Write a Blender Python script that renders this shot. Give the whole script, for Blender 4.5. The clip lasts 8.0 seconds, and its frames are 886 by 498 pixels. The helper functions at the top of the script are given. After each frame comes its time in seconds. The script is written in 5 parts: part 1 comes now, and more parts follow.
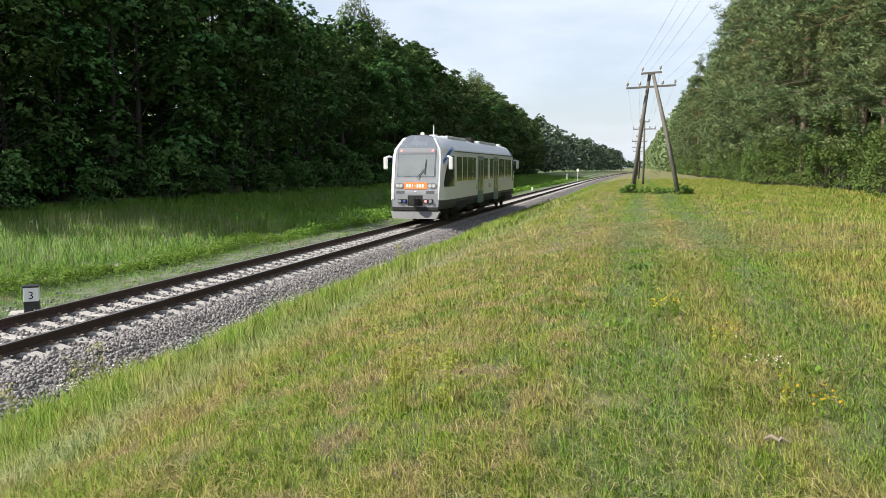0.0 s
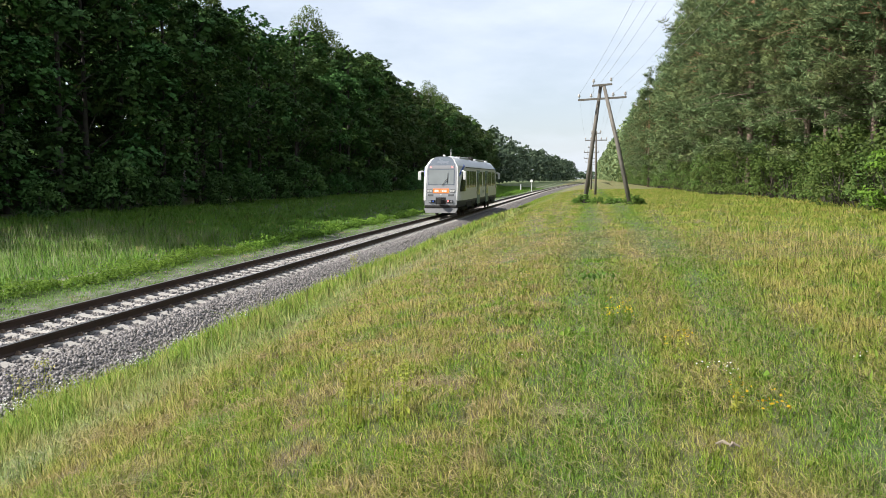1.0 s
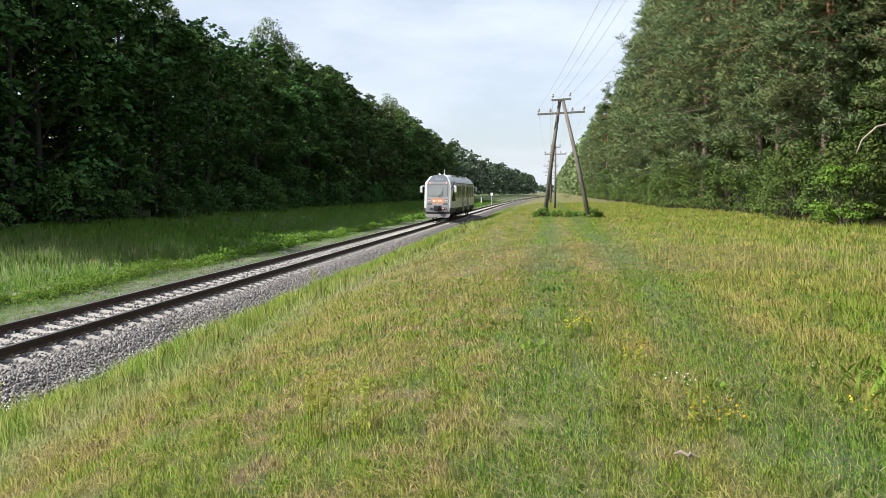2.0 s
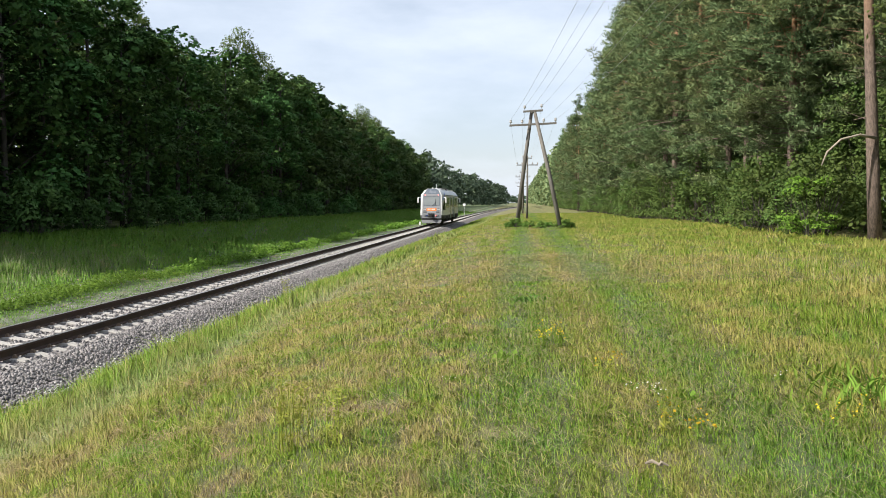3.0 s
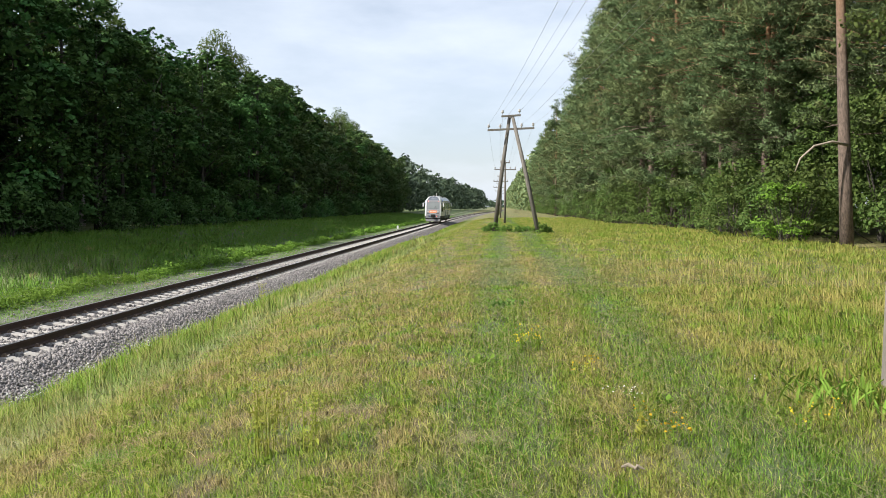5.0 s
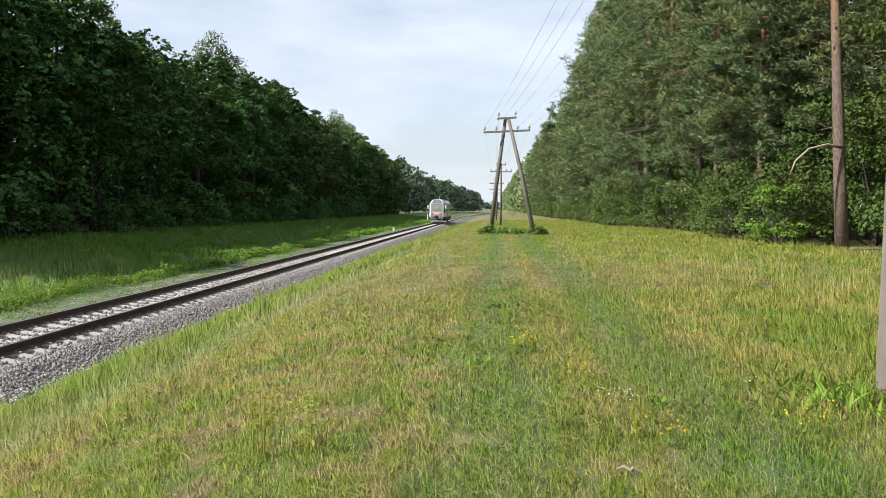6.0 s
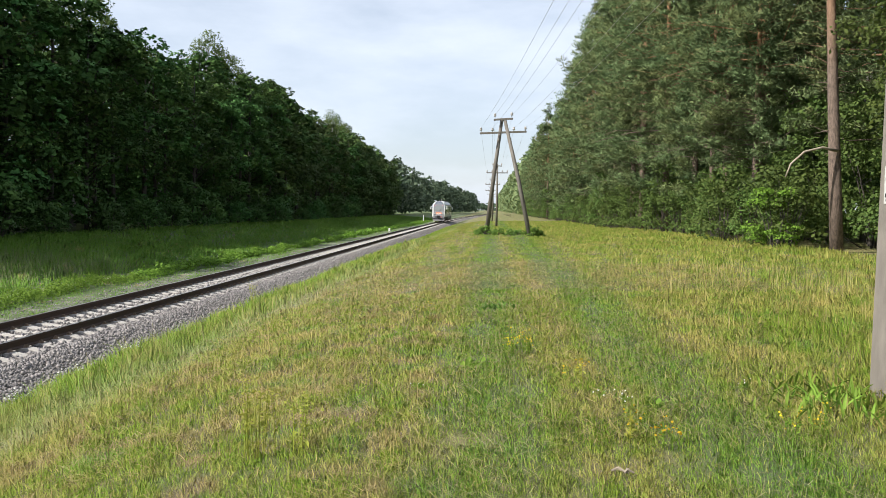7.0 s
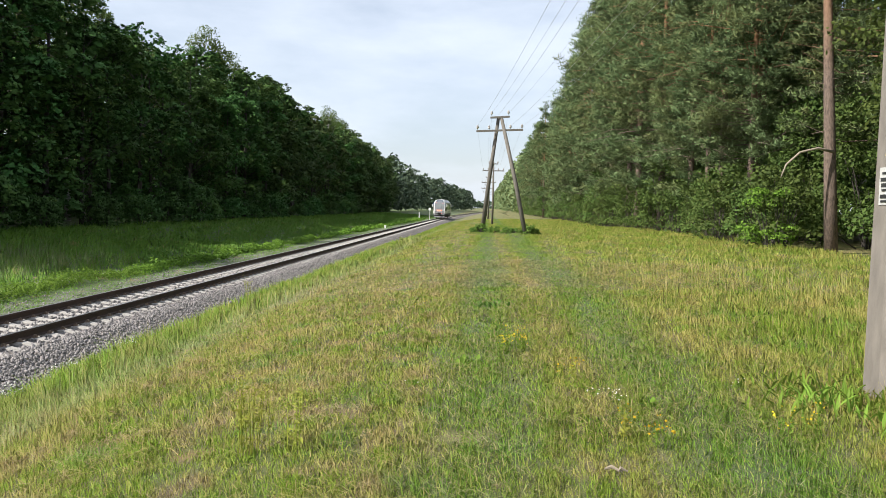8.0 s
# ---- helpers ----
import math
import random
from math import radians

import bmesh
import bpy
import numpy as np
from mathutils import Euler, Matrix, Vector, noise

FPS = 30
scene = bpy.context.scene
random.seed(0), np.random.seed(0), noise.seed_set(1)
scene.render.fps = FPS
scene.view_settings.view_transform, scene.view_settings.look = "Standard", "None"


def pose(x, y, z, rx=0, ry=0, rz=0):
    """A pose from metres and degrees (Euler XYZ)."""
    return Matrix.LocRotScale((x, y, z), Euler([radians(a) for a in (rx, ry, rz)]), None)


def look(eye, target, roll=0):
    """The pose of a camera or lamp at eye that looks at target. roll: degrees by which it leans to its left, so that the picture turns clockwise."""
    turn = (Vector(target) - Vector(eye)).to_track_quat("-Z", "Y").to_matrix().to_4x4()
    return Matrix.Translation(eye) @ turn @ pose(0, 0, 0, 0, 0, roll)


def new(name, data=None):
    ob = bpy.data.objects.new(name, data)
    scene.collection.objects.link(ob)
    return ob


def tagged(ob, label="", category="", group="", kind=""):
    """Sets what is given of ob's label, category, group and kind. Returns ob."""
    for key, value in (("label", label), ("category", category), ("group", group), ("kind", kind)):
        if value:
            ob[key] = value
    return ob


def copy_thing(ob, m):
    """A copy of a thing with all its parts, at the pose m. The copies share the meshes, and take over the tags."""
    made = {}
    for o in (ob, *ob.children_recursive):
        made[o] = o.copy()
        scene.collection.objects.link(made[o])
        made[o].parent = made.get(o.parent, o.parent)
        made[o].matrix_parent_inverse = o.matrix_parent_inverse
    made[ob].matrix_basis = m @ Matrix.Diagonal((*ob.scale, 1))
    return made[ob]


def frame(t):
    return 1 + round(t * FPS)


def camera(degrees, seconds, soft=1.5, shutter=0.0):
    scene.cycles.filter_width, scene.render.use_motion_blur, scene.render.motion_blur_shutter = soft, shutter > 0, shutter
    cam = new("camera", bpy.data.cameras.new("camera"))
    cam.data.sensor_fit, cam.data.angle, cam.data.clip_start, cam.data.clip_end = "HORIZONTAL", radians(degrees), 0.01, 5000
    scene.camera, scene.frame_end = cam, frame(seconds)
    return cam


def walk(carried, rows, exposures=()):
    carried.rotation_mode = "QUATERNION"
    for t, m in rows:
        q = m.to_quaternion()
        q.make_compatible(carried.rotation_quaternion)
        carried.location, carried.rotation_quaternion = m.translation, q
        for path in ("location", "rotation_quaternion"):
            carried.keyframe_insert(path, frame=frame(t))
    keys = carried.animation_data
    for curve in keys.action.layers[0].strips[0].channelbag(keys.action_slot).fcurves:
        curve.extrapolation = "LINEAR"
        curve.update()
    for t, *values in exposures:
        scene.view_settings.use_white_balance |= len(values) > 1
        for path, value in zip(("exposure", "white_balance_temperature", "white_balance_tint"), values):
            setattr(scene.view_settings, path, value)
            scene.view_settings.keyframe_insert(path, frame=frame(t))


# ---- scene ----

# ---------------------------------------------------------------- camera
cam = camera(57.47, 8.0, soft=0.7)
EYE = 1.6
ROWS = [
    (0.0, 84.228, 0.000, 13.317), (0.5, 84.768, 0.046, 11.765), (1.0, 85.008, 0.202, 10.109), (1.5, 85.442, 0.143, 8.586),
    (3.0, 86.666, -0.071, 5.385), (3.5, 86.815, -0.093, 4.586), (4.0, 86.794, -0.197, 4.131), (4.5, 86.857, -0.307, 3.958),
    (6.0, 87.110, -0.404, 3.536), (6.5, 87.127, -0.587, 3.385), (7.0, 87.168, -0.728, 3.249), (7.5, 87.043, -0.949, 3.088),
    (8.0, 86.996, -1.197, 2.959),
]
walk(cam, [(t, pose(0, 0, EYE, rx, ry, rz)) for t, rx, ry, rz in ROWS])

# ---------------------------------------------------------------- light
SUN_ELEV, SUN_AZ = 42.5, -118.0          # azimuth from +y towards +x
world = bpy.data.worlds.new("world")
scene.world = world
world.use_nodes = True
wn = world.node_tree
wn.nodes.clear()
w_out = wn.nodes.new("ShaderNodeOutputWorld")
w_bg = wn.nodes.new("ShaderNodeBackground")
w_sky = wn.nodes.new("ShaderNodeTexSky")
w_sky.sky_type = "NISHITA"
w_sky.sun_disc = False
w_sky.sun_elevation, w_sky.sun_rotation = radians(SUN_ELEV), radians(SUN_AZ)
w_sky.air_density, w_sky.dust_density, w_sky.ozone_density = 1.0, 1.2, 1.5
w_co = wn.nodes.new("ShaderNodeTexCoord")
w_map = wn.nodes.new("ShaderNodeMapping")
w_map.inputs["Scale"].default_value = (1.0, 1.0, 3.2)
w_noise = wn.nodes.new("ShaderNodeTexNoise")
w_noise.inputs["Scale"].default_value, w_noise.inputs["Detail"].default_value, w_noise.inputs["Roughness"].default_value = 2.6, 7, 0.56
w_ramp = wn.nodes.new("ShaderNodeMapRange")
for k, v in (("From Min", 0.38), ("From Max", 0.68), ("To Min", 0.46), ("To Max", 0.88)):
    w_ramp.inputs[k].default_value = v
w_mix = wn.nodes.new("ShaderNodeMix")
w_mix.data_type = "RGBA"
w_mix.inputs["B"].default_value = (8.0, 8.7, 9.9, 1)
wn.links.new(w_co.outputs["Generated"], w_map.inputs["Vector"])
wn.links.new(w_map.outputs["Vector"], w_noise.inputs["Vector"])
wn.links.new(w_noise.outputs["Fac"], w_ramp.inputs["Value"])
wn.links.new(w_ramp.outputs["Result"], w_mix.inputs["Factor"])
wn.links.new(w_sky.outputs["Color"], w_mix.inputs["A"])
wn.links.new(w_mix.outputs["Result"], w_bg.inputs["Color"])
wn.links.new(w_bg.outputs["Background"], w_out.inputs["Surface"])
w_bg.inputs["Strength"].default_value = 0.076
sun_data = bpy.data.lights.new("sun", "SUN")
sun_data.energy, sun_data.angle, sun_data.color = 5.0, radians(0.8), (1.0, 0.95, 0.86)
sun = new("sun", sun_data)
_e, _a = radians(SUN_ELEV), radians(SUN_AZ)
SUN_DIR = Vector((math.cos(_e) * math.sin(_a), math.cos(_e) * math.cos(_a), math.sin(_e)))
sun.matrix_basis = look(SUN_DIR * 80, (0, 0, 0))
scene.view_settings.exposure = 0.72

# ---------------------------------------------------------------- materials
def mat_base(name):
    m = bpy.data.materials.new(name)
    m.use_nodes = True
    n = m.node_tree
    return m, n, n.nodes["Principled BSDF"]


def tex_noise(n, scale, detail=4.0, rough=0.55, vec=None, stretch=None):
    t = n.nodes.new("ShaderNodeTexNoise")
    t.inputs["Scale"].default_value, t.inputs["Detail"].default_value, t.inputs["Roughness"].default_value = scale, detail, rough
    if vec is None:
        vec = n.nodes.new("ShaderNodeTexCoord").outputs["Object"]
    if stretch:
        mp = n.nodes.new("ShaderNodeMapping")
        mp.inputs["Scale"].default_value = stretch
        n.links.new(vec, mp.inputs["Vector"])
        vec = mp.outputs["Vector"]
    n.links.new(vec, t.inputs["Vector"])
    return t.outputs["Fac"]


def mix_col(n, fac, a, b):
    m = n.nodes.new("ShaderNodeMix")
    m.data_type = "RGBA"
    for key, v in (("Factor", fac), ("A", a), ("B", b)):
        if isinstance(v, bpy.types.NodeSocket):
            n.links.new(v, m.inputs[key])
        elif key == "Factor":
            m.inputs[key].default_value = v
        else:
            m.inputs[key].default_value = (*v, 1)
    return m.outputs["Result"]


def ranged(n, sock, lo, hi, to_lo=0.0, to_hi=1.0):
    r = n.nodes.new("ShaderNodeMapRange")
    n.links.new(sock, r.inputs["Value"])
    for k, v in (("From Min", lo), ("From Max", hi), ("To Min", to_lo), ("To Max", to_hi)):
        r.inputs[k].default_value = v
    return r.outputs["Result"]


def math_node(n, op, a, b):
    r = n.nodes.new("ShaderNodeMath")
    r.operation = op
    for i, v in enumerate((a, b)):
        if isinstance(v, bpy.types.NodeSocket):
            n.links.new(v, r.inputs[i])
        else:
            r.inputs[i].default_value = v
    return r.outputs[0]


def add_bump(n, bsdf, height, strength=0.4, dist=0.02):
    b = n.nodes.new("ShaderNodeBump")
    b.inputs["Strength"].default_value, b.inputs["Distance"].default_value = strength, dist
    n.links.new(height, b.inputs["Height"])
    n.links.new(b.outputs["Normal"], bsdf.inputs["Normal"])


def mat_worn(name, col, col2, rough=0.6, metal=0.0, scale=3.0, fine=40.0, bump=0.15, dist=0.004, stretch=None):
    """Two scales of colour change, fine relief."""
    m, n, b = mat_base(name)
    big = tex_noise(n, scale, 5, 0.6, stretch=stretch)
    small = tex_noise(n, fine, 3, 0.6, stretch=stretch)
    f = math_node(n, "ADD", math_node(n, "MULTIPLY", ranged(n, big, 0.35, 0.68), 0.65), math_node(n, "MULTIPLY", small, 0.35))
    n.links.new(mix_col(n, f, col, col2), b.inputs["Base Color"])
    b.inputs["Metallic"].default_value = metal
    n.links.new(ranged(n, big, 0.2, 0.8, rough - 0.08, min(1, rough + 0.1)), b.inputs["Roughness"])
    add_bump(n, b, small, bump, dist)
    return m


def mat_leaf(name, dark, light, third=None, trans=0.35, rough=0.7):
    m, n, b = mat_base(name)
    geo = n.nodes.new("ShaderNodeNewGeometry")
    obi = n.nodes.new("ShaderNodeObjectInfo")
    col = mix_col(n, geo.outputs["Random Per Island"], dark, light)
    if third:
        big = tex_noise(n, 0.35, 3, 0.5, vec=geo.outputs["Position"])
        col = mix_col(n, ranged(n, big, 0.45, 0.7, 0.0, 0.6), col, third)
    hsv = n.nodes.new("ShaderNodeHueSaturation")
    n.links.new(ranged(n, obi.outputs["Random"], 0, 1, 0.78, 1.22), hsv.inputs["Value"])
    n.links.new(ranged(n, obi.outputs["Random"], 0, 1, 0.485, 0.515), hsv.inputs["Hue"])
    n.links.new(col, hsv.inputs["Color"])
    n.links.new(hsv.outputs["Color"], b.inputs["Base Color"])
    b.inputs["Roughness"].default_value = rough
    b.inputs["Specular IOR Level"].default_value = 0.12
    tr = n.nodes.new("ShaderNodeBsdfTranslucent")
    n.links.new(hsv.outputs["Color"], tr.inputs["Color"])
    mx = n.nodes.new("ShaderNodeMixShader")
    mx.inputs["Fac"].default_value = trans
    n.links.new(b.outputs["BSDF"], mx.inputs[1])
    n.links.new(tr.outputs["BSDF"], mx.inputs[2])
    n.links.new(mx.outputs["Shader"], n.nodes["Material Output"].inputs["Surface"])
    return m


def band(n, x, c, w):
    """1 at x = c, 0 past c +- w."""
    d = math_node(n, "ABSOLUTE", math_node(n, "SUBTRACT", x, c), 0)
    return ranged(n, d, w, 0.25 * w)


# worn spots in the sward: place and half sizes
BARE_SPOTS = [(-2.86, 6.1, 0.32, 0.28), (-2.0, 5.4, 0.22, 0.16), (-1.3, 6.3, 0.30, 0.35), (-0.1, 5.5, 0.22, 0.22), (1.35, 10.2, 0.2, 0.3)]


def turf_colour(n, straw, green, lush):
    """Dry and green patches of the meadow; lush by the ballast, green along the two wheel ruts; beyond the track a cool
    tint paints in shade.
    """
    geo = n.nodes.new("ShaderNodeNewGeometry")
    sep = n.nodes.new("ShaderNodeSeparateXYZ")
    n.links.new(geo.outputs["Position"], sep.inputs[0])
    x = sep.outputs["X"]
    pos = geo.outputs["Position"]
    wide = tex_noise(n, 0.6, 4, 0.6, vec=pos, stretch=(1, 0.55, 1))
    spots = tex_noise(n, 2.4, 4, 0.62, vec=pos, stretch=(1, 0.75, 1))
    patch = math_node(n, "ADD", math_node(n, "MULTIPLY", wide, 0.5), math_node(n, "MULTIPLY", spots, 0.5))
    dry = ranged(n, patch, 0.44, 0.60)
    ruts = math_node(n, "MAXIMUM", band(n, x, 0.05, 0.62), band(n, x, 1.75, 0.75))
    dry = math_node(n, "MULTIPLY", dry, ranged(n, ruts, 0, 1, 1.0, 0.15))
    col = mix_col(n, dry, green, straw)
    dull = ranged(n, math_node(n, "MULTIPLY", ranged(n, x, 2.2, -0.5), ranged(n, spots, 0.50, 0.64)), 0, 1, 0, 0.75)
    col = mix_col(n, math_node(n, "MULTIPLY", dull, ranged(n, ruts, 0, 1, 1.0, 0.1)), col, (straw[0] * 0.80, straw[1] * 0.71, straw[2] * 1.15))
    cool = (green[0] * 0.70, green[1] * 0.95, green[2] * 1.35)
    col = mix_col(n, math_node(n, "MULTIPLY", ruts, ranged(n, wide, 0.3, 0.62, 0.85, 0.35)), col, cool)
    moss = tex_noise(n, 1.5, 4, 0.6, vec=pos)
    col = mix_col(n, ranged(n, moss, 0.54, 0.66, 0, 0.75), col, cool)
    col = mix_col(n, math_node(n, "MULTIPLY", band(n, x, -6.1, 2.0), ranged(n, spots, 0.38, 0.62, 0.95, 0.45)), col, lush)
    col = mix_col(n, math_node(n, "MULTIPLY", band(n, x, -4.5, 0.8), ranged(n, moss, 0.35, 0.6, 0.15, 0.6)), col, (straw[0] * 0.80, straw[1] * 1.05, straw[2] * 1.7))
    far_left = ranged(n, x, -11.5, -12.5)
    # cooler green beyond the track: the forest's shade painted into the grass
    meadow = mix_col(n, ranged(n, wide, 0.40, 0.58), (lush[0] * 0.85, lush[1] * 0.95, lush[2] * 1.1), (green[0] * 0.62, green[1] * 0.88, green[2] * 1.3))
    col = mix_col(n, math_node(n, "MULTIPLY", far_left, ranged(n, patch, 0.66, 0.56)), col, meadow)
    return col, geo, far_left


def mat_grass(name, straw, green, lush, trans=0.4):
    m, n, b = mat_base(name)
    col, geo, beyond = turf_colour(n, straw, green, lush)
    rnd = geo.outputs["Random Per Island"]
    col = mix_col(n, math_node(n, "MULTIPLY", ranged(n, rnd, 0.78, 0.96, 0, 0.65), ranged(n, beyond, 0, 1, 1.0, 0.25)), col, straw)
    col = mix_col(n, ranged(n, rnd, 0.0, 0.34, 0.6, 0.0), col, (green[0] * 0.5, green[1] * 0.66, green[2] * 0.7))
    n.links.new(col, b.inputs["Base Color"])
    b.inputs["Roughness"].default_value = 0.6
    b.inputs["Specular IOR Level"].default_value = 0.25
    tr = n.nodes.new("ShaderNodeBsdfTranslucent")
    n.links.new(col, tr.inputs["Color"])
    mx = n.nodes.new("ShaderNodeMixShader")
    mx.inputs["Fac"].default_value = trans
    n.links.new(b.outputs["BSDF"], mx.inputs[1])
    n.links.new(tr.outputs["BSDF"], mx.inputs[2])
    n.links.new(mx.outputs["Shader"], n.nodes["Material Output"].inputs["Surface"])
    return m


STRAW, GREEN, LUSH = (0.455, 0.390, 0.118), (0.204, 0.306, 0.028), (0.168, 0.298, 0.028)
M_GRASS = mat_grass("meadow_grass", STRAW, GREEN, LUSH)
M_DRY = mat_grass("seed_grass", (0.45, 0.365, 0.15), (0.34, 0.29, 0.10), (0.24, 0.26, 0.07), 0.3)


def make_ground_mat():
    m, n, b = mat_base("ground_turf")
    col, geo, _ = turf_colour(n, (0.25, 0.195, 0.085), (0.115, 0.14, 0.030), (0.065, 0.11, 0.014))
    fine = tex_noise(n, 46, 6, 0.75, vec=geo.outputs["Position"])
    soil = tex_noise(n, 1.7, 5, 0.7, vec=geo.outputs["Position"])
    col = mix_col(n, ranged(n, fine, 0.40, 0.62, 0.0, 0.7), col, (0.075, 0.07, 0.028))
    sep = n.nodes.new("ShaderNodeSeparateXYZ")
    n.links.new(geo.outputs["Position"], sep.inputs[0])
    col = mix_col(n, ranged(n, soil, 0.62, 0.70, 0, 0.8), col, (0.30, 0.21, 0.125))
    gravel = math_node(n, "MULTIPLY", band(n, sep.outputs["X"], -13.5, 1.0), ranged(n, soil, 0.42, 0.58, 0, 0.7))
    col = mix_col(n, gravel, col, (0.20, 0.19, 0.175))
    path = math_node(n, "MULTIPLY", band(n, sep.outputs["X"], -16.6, 0.5), ranged(n, soil, 0.33, 0.5, 0, 0.8))
    col = mix_col(n, path, col, (0.33, 0.30, 0.22))
    for i, (sx, sy, rx, ry) in enumerate(BARE_SPOTS):
        spot = math_node(n, "MULTIPLY", band(n, sep.outputs["X"], sx, rx * 1.3), band(n, sep.outputs["Y"], sy, ry * 1.3))
        spot = math_node(n, "MULTIPLY", spot, ranged(n, fine, 0.36, 0.62, 0.0, 0.6))
        col = mix_col(n, spot, col, (0.34, 0.17, 0.09) if i < 2 else (0.36, 0.27, 0.15))
    n.links.new(col, b.inputs["Base Color"])
    b.inputs["Roughness"].default_value = 0.9
    add_bump(n, b, fine, 0.7, 0.05)
    return m


M_GROUND = make_ground_mat()


def make_stone_mat(name, a, c, rnd_key):
    m, n, b = mat_base(name)
    geo = n.nodes.new("ShaderNodeNewGeometry")
    fine = tex_noise(n, 55, 3, 0.6)
    col = mix_col(n, geo.outputs[rnd_key], a, c)
    col = mix_col(n, ranged(n, fine, 0.4, 0.7, 0, 0.45), col, (0.27, 0.25, 0.24))
    n.links.new(col, b.inputs["Base Color"])
    b.inputs["Roughness"].default_value = 0.85
    add_bump(n, b, fine, 0.5, 0.01)
    return m


M_STONE = make_stone_mat("ballast_stone", (0.075, 0.072, 0.072), (0.30, 0.275, 0.27), "Random Per Island")


def make_ballast_bed():
    m, n, b = mat_base("ballast_bed")
    vor = n.nodes.new("ShaderNodeTexVoronoi")
    vor.inputs["Scale"].default_value = 17
    geo = n.nodes.new("ShaderNodeNewGeometry")
    n.links.new(geo.outputs["Position"], vor.inputs["Vector"])
    bw = n.nodes.new("ShaderNodeSeparateColor")
    n.links.new(vor.outputs["Color"], bw.inputs[0])
    col = mix_col(n, bw.outputs[0], (0.095, 0.09, 0.09), (0.29, 0.265, 0.26))
    col = mix_col(n, ranged(n, vor.outputs["Distance"], 0.35, 0.75), col, (0.09, 0.08, 0.075))
    big = tex_noise(n, 0.6, 4, 0.6, vec=geo.outputs["Position"])
    col = mix_col(n, ranged(n, big, 0.5, 0.75, 0, 0.3), col, (0.24, 0.18, 0.13))
    n.links.new(col, b.inputs["Base Color"])
    b.inputs["Roughness"].default_value = 0.9
    inv = math_node(n, "SUBTRACT", 1.0, vor.outputs["Distance"])
    add_bump(n, b, inv, 1.0, 0.06)
    return m


M_BED = make_ballast_bed()
M_CONCRETE = mat_worn("sleeper_concrete", (0.28, 0.262, 0.24), (0.41, 0.385, 0.355), 0.85, 0, 2.0, 60, 0.3)
M_RAIL = mat_worn("rusted_rail", (0.035, 0.022, 0.017), (0.075, 0.042, 0.028), 0.75, 0.1, 5.0, 70, 0.3)
M_RAILTOP = mat_worn("worn_rail_head", (0.40, 0.38, 0.36), (0.55, 0.53, 0.50), 0.32, 0.9, 4.0, 60, 0.05)
M_CLIP = mat_worn("fastener_steel", (0.12, 0.085, 0.06), (0.24, 0.17, 0.12), 0.7, 0.3, 8.0, 60, 0.2)
M_POLEWOOD = mat_worn("weathered_pole_wood", (0.075, 0.068, 0.060), (0.20, 0.182, 0.158), 0.85, 0, 2.5, 30, 0.5, 0.01, stretch=(6, 6, 0.5))
M_POLECON = mat_worn("pole_concrete", (0.135, 0.12, 0.105), (0.235, 0.21, 0.185), 0.88, 0, 3.0, 45, 0.5, 0.01, stretch=(2, 2, 0.8))
M_PORCELAIN = mat_worn("insulator_porcelain", (0.30, 0.28, 0.26), (0.46, 0.44, 0.42), 0.25, 0, 6, 40, 0.02)
M_WIRE = mat_worn("line_wire", (0.26, 0.26, 0.27), (0.36, 0.36, 0.37), 0.5, 0.7, 3, 30, 0.02)
M_WHITE = mat_worn("white_paint", (0.70, 0.70, 0.68), (0.80, 0.80, 0.79), 0.5, 0, 2.5, 30, 0.08)
M_BLACK = mat_worn("black_paint", (0.012, 0.012, 0.013), (0.03, 0.03, 0.03), 0.55, 0, 2.5, 30, 0.08)
M_YELLOW = mat_worn("warning_yellow", (0.50, 0.38, 0.10), (0.62, 0.50, 0.16), 0.5, 0, 6, 40, 0.03)
M_PAPER = mat_worn("notice_white", (0.40, 0.40, 0.39), (0.52, 0.52, 0.51), 0.6, 0, 6, 40, 0.03)

M_LEAF = mat_leaf("maple_leaf", (0.032, 0.078, 0.022), (0.085, 0.180, 0.048), (0.115, 0.200, 0.046), 0.12)
M_LEAF_BRIGHT = mat_leaf("fresh_leaf", (0.11, 0.22, 0.03), (0.19, 0.34, 0.05), None, 0.4)
# leaf for the far woods: distance haze is put into its cool, greyed colour
M_LEAF_HAZE = mat_leaf("hazed_leaf", (0.045, 0.072, 0.044), (0.085, 0.115, 0.070), None, 0.1)
M_LEAF_ASPEN = mat_leaf("aspen_leaf", (0.046, 0.082, 0.030), (0.105, 0.160, 0.052), (0.13, 0.175, 0.05), 0.2)
M_LEAF_BIRCH = mat_leaf("birch_leaf", (0.065, 0.10, 0.028), (0.14, 0.19, 0.05), None, 0.45)
M_SHRUB = mat_leaf("shrub_leaf", (0.055, 0.095, 0.025), (0.12, 0.175, 0.045), None, 0.35)
M_NEEDLE = mat_leaf("pine_needle", (0.085, 0.135, 0.058), (0.195, 0.265, 0.120), (0.22, 0.225, 0.085), 0.25)
M_BARK = mat_worn("deciduous_bark", (0.03, 0.026, 0.022), (0.075, 0.065, 0.055), 0.9, 0, 2, 18, 0.7, 0.02, stretch=(4, 4, 0.7))
M_BIRCHBARK = mat_worn("birch_bark", (0.16, 0.15, 0.14), (0.60, 0.58, 0.55), 0.8, 0, 2.4, 14, 0.4, 0.01, stretch=(1, 1, 3))


